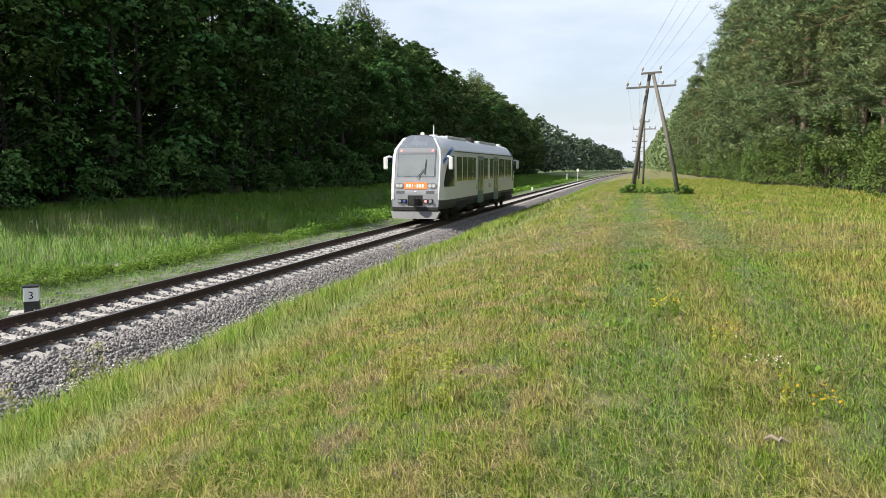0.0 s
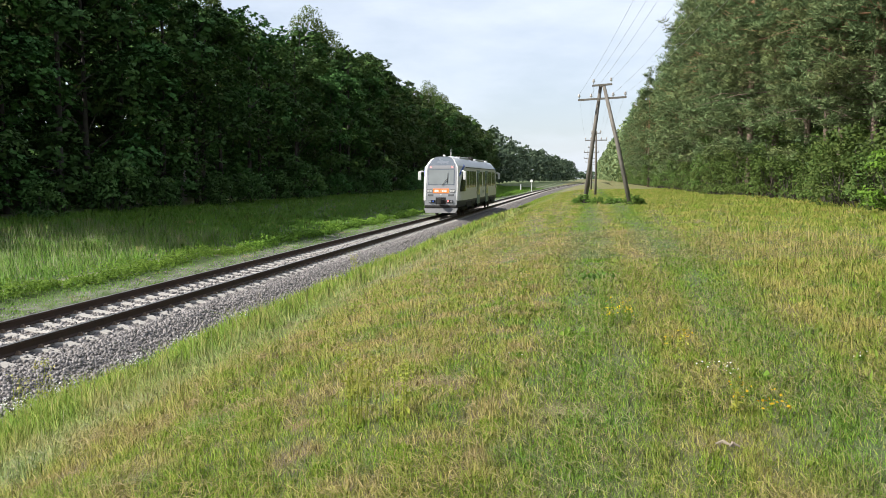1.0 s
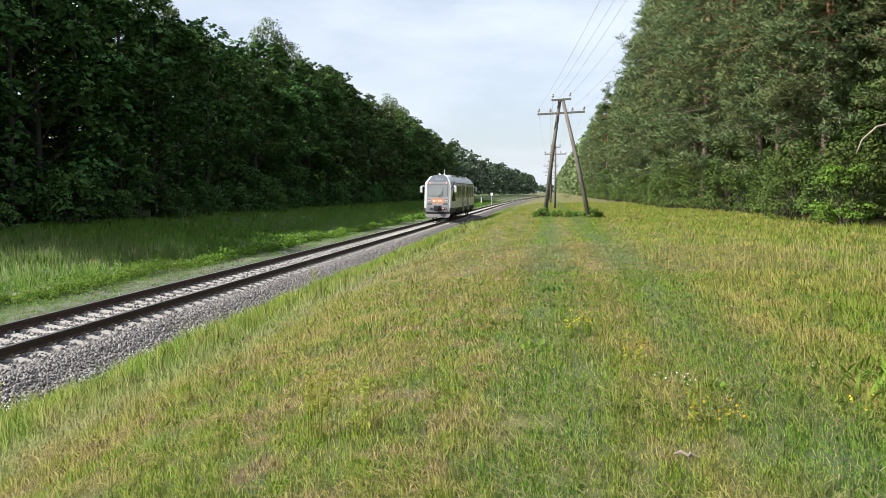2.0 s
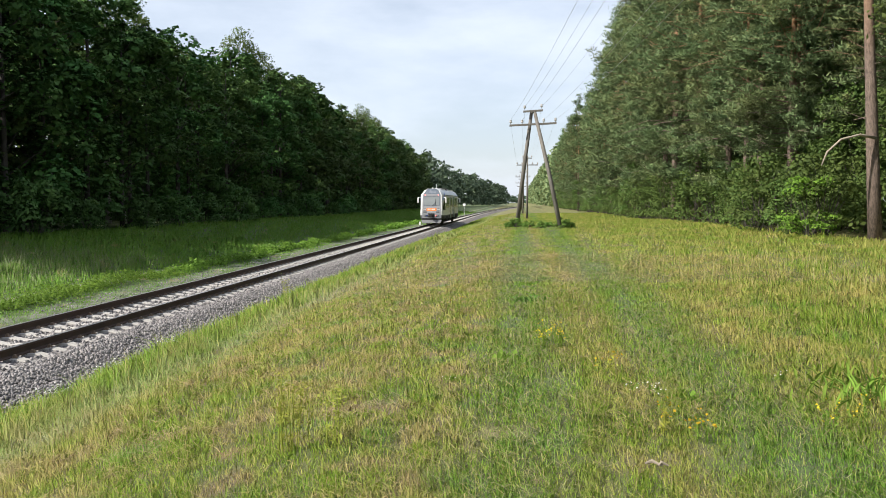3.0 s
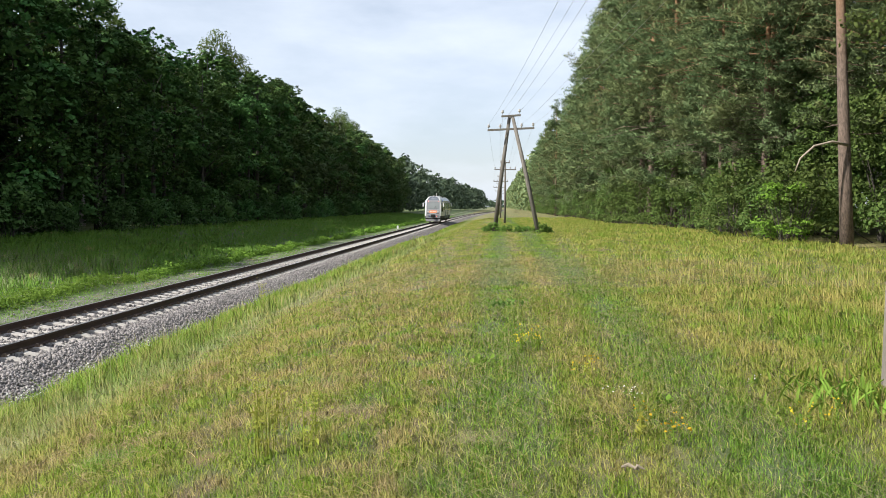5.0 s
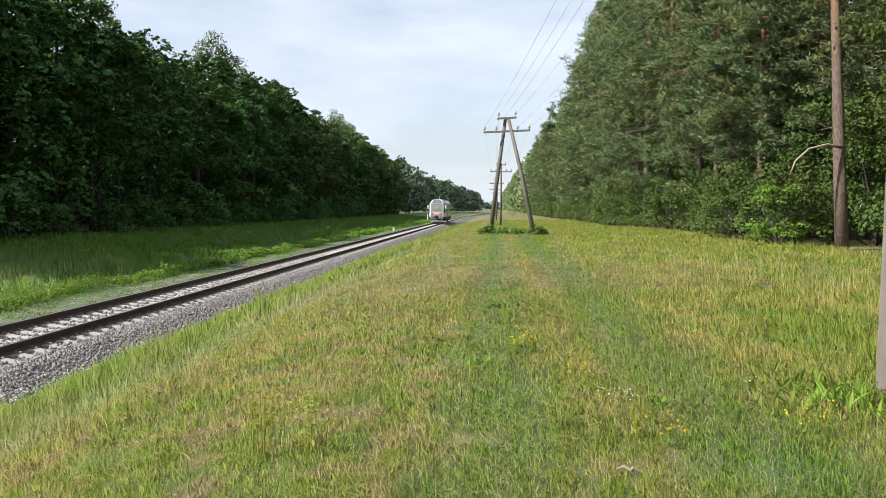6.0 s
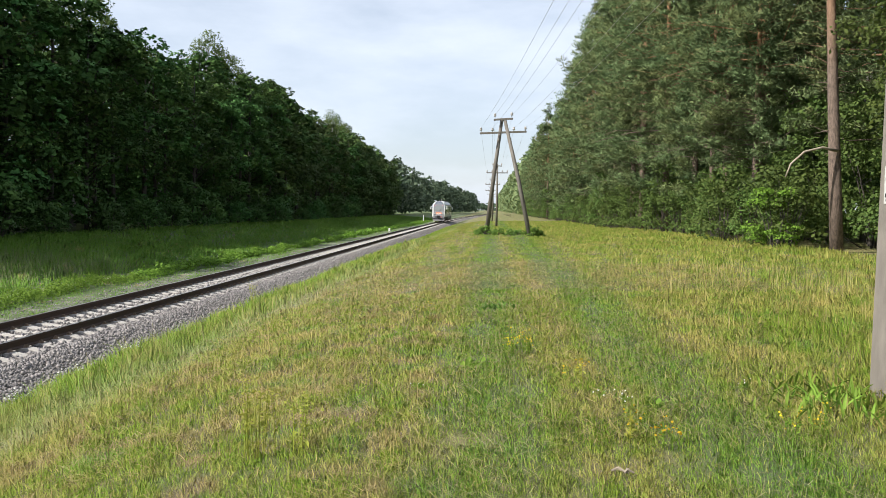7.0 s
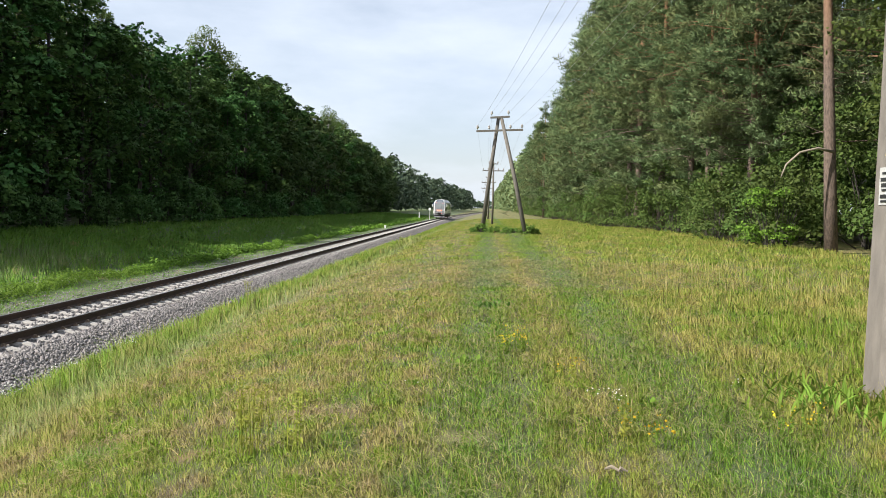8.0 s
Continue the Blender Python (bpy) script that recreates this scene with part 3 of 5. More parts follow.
def build_forests():
    rng = random.Random(5)
    used = set()
    dark = "broadleaf forest-edge tree, dense dark green crown to the ground"
    near_l = [leafy_tree(11 + i, 23.0 + i, 5.3, 0.05, 50, 30, 0.40, M_BARK, M_LEAF, dark, shape=0.86, layered=8, skirt=0.62) for i in range(3)]
    far_l = [leafy_tree(31 + i, 24.0 + i, 5.2, 0.05, 46, 20, 0.56, M_BARK, M_LEAF_ASPEN if i else M_LEAF, ("tall aspen of the forest edge, grey-green leafy crown" if i else dark), shape=0.86, layered=7, skirt=0.65) for i in range(2)]
    birch_l = leafy_tree(41, 26.0, 3.6, 0.26, 84, 110, 0.29, M_BIRCHBARK, M_LEAF_BIRCH, "tall birch with a loose pale green crown", "birch_tree", 0.9, 1.4)
    pine_a = [pine_tree(51 + i, 25.5 + i, 4.4, 0.09 + 0.04 * i, 22, 9, 66, 0.27, "tall Scots pine with blue-green needles on layered limbs", 0.24, 0.3) for i in range(3)]
    pine_f = [pine_tree(61 + i, 26.0, 3.8, 0.09, 17, 7, 30, 0.48, "tall Scots pine, layered green crown, along the forest edge") for i in range(2)]
    left, right = "trees of the shaded forest edge", "trees of the sunlit forest edge"
    # shaded side
    y = 26.0
    while y < 300:
        b = bend(y) * 0.8
        near = y < 140
        p = rng.choice(near_l + ([far_l[1]] if y > 95 else []) if near else far_l + [far_l[1]])
        stand(p, used, -37.8 + rng.uniform(-1.6, 1.2) + b, y, rng.uniform(0, 360), rng.uniform(0.78, 0.96) * edge_height(y), left)
        y += 4.6 if near else 5.8
    y = 32.0
    while y < 300:
        b = bend(y) * 0.8
        p = rng.choice([far_l[1], birch_l, birch_l, far_l[0]])
        stand(p, used, -44.5 + rng.uniform(-1.5, 1.5) + b, y, rng.uniform(0, 360), rng.uniform(0.94, 1.18) * 0.97 * edge_height(y), left)
        y += 6.2
    # sunlit side
    y = 46.2
    while y < 300:
        near = y < 92
        p = rng.choice(pine_a if near else pine_f)
        tall = 1.20 if 55 < y < 125 else 1.0 if y < 55 else 0.96
        stand(p, used, (14.0 if 60 < y < 125 else 14.6) + rng.uniform(-0.8, 1.0), y, rng.uniform(0, 360), tall * rng.uniform(0.84, 1.08), right)
        y += 4.4 if near else 5.0
    y = 18.0
    while y < 300:
        p = rng.choice([birch_l, pine_a[2]] if y < 70 else [far_l[0], birch_l, pine_f[1], pine_f[0]])
        stand(p, used, 21.5 + rng.uniform(-1.5, 1.5), y, rng.uniform(0, 360), rng.uniform(0.8, 1.02), right)
        y += 5.0
    # undergrowth of the sunlit side
    sh = [shrub(71 + i, 3.4 + 0.8 * i, 1.9, 30, 58, 0.17, M_SHRUB, "leafy green shrub at the forest's foot") for i in range(3)]
    y = 26.0
    while y < 300:
        x = 13.2 + rng.uniform(-0.7, 1.2)
        if y > 36.5 or y < 26:
            stand(rng.choice(sh), used, x, y, rng.uniform(0, 360), rng.uniform(0.75, 1.35), "shrubs along the forest's foot")
        y += 2.1 if y < 90 else 3.4
    tall_sh = shrub(78, 6.4, 2.6, 60, 110, 0.17, M_SHRUB, "tall leafy green thicket at the forest's foot")
    y = 24.0
    while y < 70:
        stand(tall_sh, used, 17.5 + rng.uniform(-1, 1.5), y, rng.uniform(0, 360), rng.uniform(0.8, 1.3), "shrubs along the forest's foot")
        y += 2.6
    bright = shrub(81, 2.6, 1.25, 26, 90, 0.13, M_LEAF_BRIGHT, "bright fresh-green young shrub in sunlight")
    stand(bright, used, 12.45, 36.0, 20, 1.0, "shrubs along the forest's foot")
    # shrubs of the shaded side
    dk = [shrub(91 + i, 3.8, 2.4, 34, 46, 0.32, M_LEAF, "dark green shrub under the forest edge") for i in range(2)]
    y = 28.0
    while y < 200:
        stand(rng.choice(dk), used, -33.2 + rng.uniform(-1, 0.8) + bend(y) * 0.8, y, rng.uniform(0, 360), rng.uniform(0.5, 1.1), "shrubs under the shaded edge")
        y += 8.0
    # the lone near pine, its crown above the view
    big = pine_tree(101, 24.0, 3.6, 0.46, 13, 8, 50, 0.28, "mature pine with a bare reddish trunk at the meadow's edge", 0.27)
    stand(big, used, 13.82, 32.9, 0, 1.0, right)
    big.matrix_basis = big.matrix_basis @ Matrix.Rotation(radians(-3.2), 4, "Y")
    arch = bm_tube([(0, -0.3, 4.05), (-0.7, -0.6, 4.2), (-1.5, -0.9, 4.05), (-2.1, -1.1, 3.6), (-2.35, -1.2, 3.1)], [0.06, 0.05, 0.045, 0.035, 0.02], 6)
    part("branch", arch, M_TWIG, big, "bare arching dead branch", True)
    for x, yy, s in ((14.4, 44.9, 0.9), (15.5, 46.6, 0.95), (17.6, 36.5, 0.95)):
        stand(pine_a[2], used, x, yy, rng.uniform(0, 360), s, right)
    for x, yy, s in ((12.3, 172.0, 0.95), (12.8, 186.0, 0.88)):
        stand(pine_f[0], used, x, yy, rng.uniform(0, 360), s, right)
    for x, yy, s in ((14.6, 28.2, 0.62), (16.0, 30.0, 0.7)):
        stand(birch_l, used, x, yy, rng.uniform(0, 360), s, right)
    for p in near_l + far_l + pine_a + pine_f + sh + dk + [birch_l]:
        if p not in used:
            bpy.data.objects.remove(p)


build_forests()


def far_woods():
    """Woods past 300 m on both sides, and the ridge that closes the view."""
    rng = np.random.default_rng(9)
    for name, side in (("far_woods", -1), ("far_woods", 1)):
        ctr, rad = [], []
        y = 300.0
        while y < (630 if side < 0 else 1150):
            for row in range(2):
                x = (-37 - 6 * row + bend(y) * 0.8 + max(0, y - 400) * 0.064) if side < 0 else (15.0 + 6 * row)
                h = rng.uniform(0.86, 1.06) * float(np.interp(y, (300, 630), (20, 13))) if side < 0 else rng.uniform(20, 25)
                for _ in range(16):
                    f = rng.uniform(0.05, 1)
                    a = rng.uniform(0, 6.28)
                    r = 4.0 * math.sin(math.pi * min(1, 0.15 + 0.85 * f)) ** 0.6
                    ctr.append((x + r * math.cos(a), y + r * math.sin(a), h * f - 0.8))
                    rad.append(rng.uniform(1.2, 2.2))
            y += 5.5
        v = foliage(rng, np.array(ctr), np.array(rad), 12, 1.5)
        ob = new(name, leaf_mesh(name, v, M_LEAF_HAZE if side < 0 else M_NEEDLE))
        tagged(ob, "distant green woods lining the railway", "woods", kind="stuff")
    ctr = np.stack([rng.uniform(-260, 320, 900), rng.uniform(1500, 1560, 900), rng.uniform(0, 1, 900) ** 0.7 * 12], axis=1)
    ob = new("far_woods", leaf_mesh("far_woods", foliage(rng, ctr, rng.uniform(3, 5, 900), 14, 4.0), M_LEAF_HAZE))
    tagged(ob, "far wooded ridge closing the view", "woods", kind="stuff")


far_woods()


def forest_depth():
    """The forest's inside, behind the trees of both edges."""
    rng = np.random.default_rng(12)
    for x0, x1, y0, y1, count, top, mat in ((-78, -50, 5, 330, 4200, 24, M_LEAF), (-60, -49, 5, 330, 1700, 4, M_LEAF), (26, 46, -5, 320, 2600, 21, M_SHRUB)):
        ctr = np.stack([rng.uniform(x0, x1, count), rng.uniform(y0, y1, count), rng.uniform(0, 1, count) * top], axis=1)
        ob = new("forest_interior", leaf_mesh("forest_interior", foliage(rng, ctr, rng.uniform(1.6, 2.6, count), 11, 1.9), mat))
        tagged(ob, "dense dark inside of the forest behind its edge", "woods", kind="stuff")


forest_depth()

# ---------------------------------------------------------------- power line
def insulator(parent, x, y, z):
    bm = bm_tube([(x, y, z), (x, y, z + 0.10)], 0.02, 6)
    prof = [(0.05, 0.07), (0.085, 0.10), (0.08, 0.16), (0.045, 0.18), (0.07, 0.20), (0.055, 0.25), (0.015, 0.27)]
    bm_tube([(x, y, z + h) for _, h in prof], [r for r, _ in prof], 8, bm)
    return part("insulator", bm, M_PORCELAIN, parent, "grey porcelain insulator", True)


ARMS = [(-1.38, 0.0), (-0.66, 0.0), (0.66, 0.06), (1.38, 0.10), (-0.52, 0.88), (0.52, 0.95)]


def aframe_pole(x, y):
    gz = -0.02
    t = new("utility_pole")
    t.location = (x, y, gz)
    tagged(t, "weathered timber A-frame utility pole with two crossarms", "utility pole", "poles of the overhead line")
    for sx, sy in ((-1.42, 1.2), (1.42, -1.2)):
        bm = bm_tube([(sx, sy, -0.5), (sx * 0.53 - 0.2, sy * 0.5, 3.6), (sx * 0.06 - 0.40, sy * 0.06, 7.25)], [0.14, 0.125, 0.10], 12)
        part("leg", bm, M_POLEWOOD, t, smooth=True)
    a = bm_box(-1.85, 1.05, -0.19, -0.09, 6.36, 6.48, 0.012)
    for v in a.verts:
        v.co.z += (v.co.x + 0.4) * 0.045
    part("crossarm", a, M_POLEWOOD, t)
    a = bm_box(-1.0, 0.2, -0.19, -0.09, 7.18, 7.30, 0.012)
    for v in a.verts:
        v.co.z += (v.co.x + 0.4) * 0.06
    part("crossarm", a, M_POLEWOOD, t)
    for dx, dz in ARMS:
        insulator(t, dx - 0.4, -0.14, 6.45 + dz)
    return t


def single_pole(x, y):
    t = new("utility_pole")
    t.location = (x, y, ground_z(x, y))
    tagged(t, "slim weathered timber utility pole with two crossarms", "utility pole", "poles of the overhead line")
    part("post", bm_tube([(0, 0, -0.5), (0.03, 0, 3.5), (0, 0, 7.3)], [0.13, 0.115, 0.09], 10), M_POLEWOOD, t, smooth=True)
    part("crossarm", bm_box(-1.25, 1.25, -0.17, -0.08, 6.18, 6.29, 0.01), M_POLEWOOD, t)
    part("crossarm", bm_box(-0.55, 0.55, -0.17, -0.08, 6.98, 7.09, 0.01), M_POLEWOOD, t)
    for dx, dz in ((-1.18, 0), (-0.6, 0), (0.6, 0), (1.18, 0), (-0.5, 0.8), (0.5, 0.8)):
        insulator(t, dx, -0.125, 6.28 + dz)
    return t


aframe_pole(1.21, 50.8)
LINE = [(0.9, 95.0), (0.6, 139.0), (0.4, 183.0), (0.6, 227.0), (1.4, 271.0)]
first_pole = single_pole(*LINE[0])
for x, y in LINE[1:]:
    copy_thing(first_pole, pose(x, y, ground_z(x, y)))


def concrete_pole(x, y):
    """Near concrete pole with a warning triangle and a paper notice."""
    t = new("concrete_pole")
    t.location = (x, y, ground_z(x, y))
    tagged(t, "rough grey concrete pole with warning triangle and notice", "utility pole", "poles of the overhead line")
    bm = bmesh.new()
    rings = []
    for z, w in ((-0.5, 0.19), (0.0, 0.185), (0.9, 0.176), (2.2, 0.163), (4.0, 0.146), (7.4, 0.115)):
        c = w * 0.22
        rings.append([bm.verts.new((sx, sy, z)) for sx, sy in ((w, w - c), (w - c, w), (c - w, w), (-w, w - c), (-w, c - w), (c - w, -w), (w - c, -w), (w, c - w))])
    for a, b in zip(rings, rings[1:]):
        for k in range(8):
            bm.faces.new((a[k], a[(k + 1) % 8], b[(k + 1) % 8], b[k]))
    bm.faces.new(rings[-1])
    part("post", bm, M_POLECON, t)
    for z0, w, top in ((6.45, 1.3, 0), (7.2, 0.6, 0)):
        part("crossarm", bm_box(-w, w, -0.22, -0.12, z0 - 0.1, z0, 0.01), M_POLEWOOD, t)
    for dx, dz in ARMS:
        insulator(t, dx * 0.92, -0.17, 6.45 + (0 if abs(dz) < 0.5 else 0.75))
    # warning triangle and notice, wrapped round the corner of the post
    w = 0.165
    tri = bmesh.new()
    apex, low, front, side = [tri.verts.new(p) for p in ((-w, -w, 2.37), (-w, -w, 2.12), (-0.03, -w - 0.004, 2.12), (-w - 0.004, -0.03, 2.12))]
    tri.faces.new((apex, low, front))
    tri.faces.new((apex, side, low))
    sign = part("warning_triangle", tri, M_YELLOW, t, "faded yellow high-voltage warning triangle")
    zig = bmesh.new()
    zig.faces.new([zig.verts.new((px, -w - 0.008, pz)) for px, pz in ((-0.135, 2.26), (-0.15, 2.20), (-0.135, 2.20), (-0.15, 2.14), (-0.118, 2.215), (-0.132, 2.215))])
    part("bolt_mark", zig, M_BLACK, sign)
    nb = bm_box(-w - 0.004, 0.06, -w - 0.008, -w - 0.002, 1.70, 2.02)
    bm_box(-w - 0.009, -w - 0.003, -w - 0.008, 0.04, 1.70, 2.02, 0, nb)
    note = part("notice", nb, M_PAPER, t, "torn white paper notice with dark print")
    for k in range(6):
        z = 1.97 - 0.048 * k
        part("print_line", bm_box(-0.155 + 0.012 * (k % 3), 0.02 + 0.012 * ((k * 7) % 3), -w - 0.012, -w - 0.009, z - (0.022 if k in (1, 2) else 0.009), z + 0.009), M_BLACK, note)
    for k in range(6):
        z = 1.97 - 0.048 * k
        part("print_line", bm_box(-w - 0.013, -w - 0.010, -0.15 + 0.01 * (k % 2), -0.01 + 0.012 * ((k * 5) % 3), z - (0.022 if k in (1, 2, 4) else 0.010), z + 0.010), M_BLACK, note)
    return t


concrete_pole(3.575, 7.15)


def overhead_wires():
    ends = [((3.575, 7.0), 7.0, 0.92), ((0.81, 50.66), 6.68, 1.0)] + [((x, y - 0.12), 6.5 + ground_z(x, y), 0.86) for x, y in LINE]
    for dx, dz in ARMS:
        wire = new("overhead_wire")
        tagged(wire, "thin grey wire strung between the poles", "wire", "wires of the overhead line")
        for (a, za, sa), (b, zb, sb) in zip(ends, ends[1:]):
            up_a, up_b = (0.75 if dz > 0.5 else 0), (0.8 if dz > 0.5 else 0)
            pts = []
            for k in range(17):
                f = k / 16
                pts.append((a[0] + dx * sa + (b[0] + dx * sb - a[0] - dx * sa) * f, a[1] + (b[1] - a[1]) * f, (za + up_a) * (1 - f) + (zb + up_b) * f - 4 * 0.35 * f * (1 - f)))
            part("span", bm_tube(pts, 0.0045, 5), M_WIRE, wire)


overhead_wires()

# ---------------------------------------------------------------- lineside markers
def kilometre_post(x, y):
    t = new("marker_post")
    t.location = (x, y, ground_z(x, y))
    tagged(t, "short white distance post, black foot, numeral three", "marker post")
    part("plinth", bm_box(-0.45, 0.45, -0.30, 0.30, -0.2, 0.035, 0.02), M_CONCRETE, t, "pale concrete slab")
    part("foot", bm_box(-0.15, 0.15, -0.15, 0.15, 0.03, 0.28, 0.012), M_BLACK, t)
    head = part("head", bm_box(-0.152, 0.152, -0.152, 0.152, 0.281, 0.58, 0.012), M_WHITE, t)
    part("cap", bm_box(-0.16, 0.16, -0.16, 0.16, 0.581, 0.62, 0.012), M_BLACK, t)
    cu = bpy.data.curves.new("numeral", "FONT")
    cu.body, cu.size, cu.extrude, cu.align_x = "3", 0.24, 0.002, "CENTER"
    num = new("numeral", cu)
    num.data.materials.append(M_BLACK)
    num.matrix_basis = pose(0.0, -0.156, 0.335, 90, 0, 0)
    num.parent = head
    t.rotation_euler.z = radians(35)


kilometre_post(-12.75, 14.9)


def small_marker(x, y, h, w, label):
    t = new("marker_post")
    t.location = (x, y, ground_z(x, y))
    tagged(t, label, "marker post")
    part("post", bm_box(-w, w, -w, w, -0.2, h, 0.01), M_WHITE, t)
    return t


small_marker(-13.8, 112, 0.45, 0.12, "low white trackside marker in the grass")
small_marker(-16.6, 205, 1.7, 0.10, "slim white trackside post")
disc = small_marker(-12.9, 190, 2.0, 0.05, "white post with a round sign beside the track")
part("disc", bm_tube([(0, -0.10, 2.5), (0, -0.06, 2.5)], 0.34, 18), M_WHITE, disc, "round white sign")

# ---------------------------------------------------------------- railcar
M_BODY = mat_worn("railcar_white", (0.62, 0.62, 0.61), (0.71, 0.71, 0.70), 0.35, 0.0, 0.8, 18, 0.02)
M_ROOF = mat_worn("railcar_roof_grey", (0.44, 0.46, 0.48), (0.54, 0.56, 0.58), 0.4, 0.1, 0.8, 18, 0.03)
M_FACE = mat_worn("railcar_face_grey", (0.24, 0.245, 0.26), (0.30, 0.305, 0.32), 0.38, 0.1, 1.5, 20, 0.02)
M_SKIRT = mat_worn("railcar_skirt_grey", (0.055, 0.058, 0.062), (0.095, 0.10, 0.105), 0.6, 0.0, 1.2, 20, 0.05)
M_COWL = mat_worn("railcar_cowl_slate", (0.12, 0.14, 0.17), (0.17, 0.19, 0.225), 0.25, 0.1, 1.5, 20, 0.02)
M_EDGE = mat_worn("railcar_edge_white", (0.60, 0.60, 0.595), (0.68, 0.68, 0.675), 0.35, 0, 1.2, 20, 0.02)
M_BLUE = mat_worn("railcar_blue", (0.03, 0.09, 0.42), (0.05, 0.13, 0.50), 0.35, 0, 1.2, 20, 0.02)
M_DOOR = mat_worn("railcar_door_teal", (0.10, 0.17, 0.18), (0.15, 0.22, 0.23), 0.4, 0, 1.5, 20, 0.02)
M_PLOUGH = mat_worn("plough_grey", (0.10, 0.10, 0.105), (0.18, 0.18, 0.185), 0.6, 0.1, 2, 25, 0.06)
M_UNDER = mat_worn("underframe_black", (0.010, 0.010, 0.010), (0.03, 0.028, 0.026), 0.8, 0.1, 3, 30, 0.2)


def mat_glass(name, tint, rough=0.08):
    m, n, b = mat_base(name)
    f = tex_noise(n, 1.2, 3, 0.5)
    n.links.new(mix_col(n, f, tint, tuple(c * 1.6 for c in tint)), b.inputs["Base Color"])
    b.inputs["Roughness"].default_value = rough
    b.inputs["Specular IOR Level"].default_value = 0.28
    b.inputs["Coat Weight"].default_value = 0.05
    b.inputs["Coat Roughness"].default_value = 0.03
    return m


def mat_glow(name, base, col, strength):
    m, n, b = mat_base(name)
    b.inputs["Base Color"].default_value = (*base, 1)
    b.inputs["Emission Color"].default_value = (*col, 1)
    b.inputs["Emission Strength"].default_value = strength
    b.inputs["Roughness"].default_value = 0.3
    return m


M_GLASS = mat_glass("tinted_window", (0.016, 0.019, 0.018))
# the windscreen's pale base colour stands for the sky mirrored in it
M_SCREEN = mat_glass("windscreen_sky_tint", (0.17, 0.185, 0.19), 0.12)
M_ORANGE = mat_glow("orange_panel", (0.62, 0.16, 0.035), (1.0, 0.26, 0.05), 0.22)
M_LAMP = mat_glow("headlamp_lens", (0.33, 0.33, 0.33), (1.0, 0.9, 0.75), 0.08)
M_RED = mat_glow("tail_lamp", (0.6, 0.08, 0.08), (1.0, 0.25, 0.22), 1.4)
M_LEDS = mat_glow("display_glass", (0.20, 0.20, 0.21), (0.4, 0.4, 0.4), 0.0)

LENGTH = 23.0
HALF = [(1.28, 0.68), (1.40, 0.77), (1.43, 1.12), (1.44, 2.0), (1.43, 3.15), (1.37, 3.50), (0.98, 4.02), (0.55, 4.17), (0.0, 4.20)]


def nose_shift(z):
    """How far the nose leans back at height z."""
    return 0.0 if z < 1.45 else 0.20 * (z - 1.45) + 0.10 * max(0, z - 3.35) ** 1.2 * 3.4


def ring_at(y, wide, lean, roofcut=0.0):
    out = []
    for sx in (1, -1):
        pts = [(sx * x * wide, y + lean * nose_shift(z), z - roofcut * max(0, z - 3.4)) for x, z in HALF]
        out.append(pts)
    return out[0] + out[1][-2::-1]


def body_shell(lo, hi, mat_name, car, mat, label):
    """The lofted shell between profile points lo and hi on both sides."""
    secs = []
    for y, wd, ln in ((0.0, 0.80, 1.0), (0.10, 0.845, 1.0), (0.45, 0.915, 0.97), (0.95, 0.97, 0.85), (1.5, 1.0, 0.55), (2.1, 1.0, 0.0)):
        secs.append(ring_at(y, wd, ln))
    back = [[(x, LENGTH - y, z) for x, y, z in s] for s in secs[::-1]]
    secs = secs + back
    n = len(secs[0])
    bm = bmesh.new()
    vs = [[bm.verts.new(p) for p in s] for s in secs]
    mirror = n - 1
    for a, b in zip(vs, vs[1:]):
        for i in range(n - 1):
            j = min(i, mirror - 1 - i)
            if lo <= j < hi:
                bm.faces.new((a[i], b[i], b[i + 1], a[i + 1]))
    bmesh.ops.delete(bm, geom=[v for v in bm.verts if not v.link_faces], context="VERTS")
    bmesh.ops.recalc_face_normals(bm, faces=bm.faces[:])
    return part(mat_name, bm, mat, car, label, True)


def face_patch(name, outline, mat, car, proud, label="", end=0, parent=None):
    """A plate on the nose: outline of (x, z), lying on the leaning face, some thickness."""
    bm = bmesh.new()
    front, rear = [], []
    for x, z in outline:
        y = nose_shift(z)
        front.append(bm.verts.new((x, y - proud, z)))
        rear.append(bm.verts.new((x, y + 0.05, z)))
    bm.faces.new(front)
    bm.faces.new(rear[::-1])
    k = len(outline)
    for i in range(k):
        bm.faces.new((front[i], rear[i], rear[(i + 1) % k], front[(i + 1) % k]))
    bmesh.ops.recalc_face_normals(bm, faces=bm.faces[:])
    if end:
        for v in bm.verts:
            v.co.y = LENGTH - v.co.y
        bmesh.ops.reverse_faces(bm, faces=bm.faces[:])
    return part(name, bm, mat, parent or car, label)


def oval(cx, cz, rx, rz, n=16, power=0.7):
    pts = []
    for k in range(n):
        a = 2 * math.pi * k / n
        c, s = math.cos(a), math.sin(a)
        pts.append((cx + rx * math.copysign(abs(c) ** power, c), cz + rz * math.copysign(abs(s) ** power, s)))
    return pts


def rows_box(x0, x1, z0, z1, n=6):
    """A rectangle whose sides are cut at several heights, to follow the lean."""
    zs = [z0 + (z1 - z0) * k / n for k in range(n + 1)]
    return [(x1, z) for z in zs] + [(x0, z) for z in zs[::-1]]


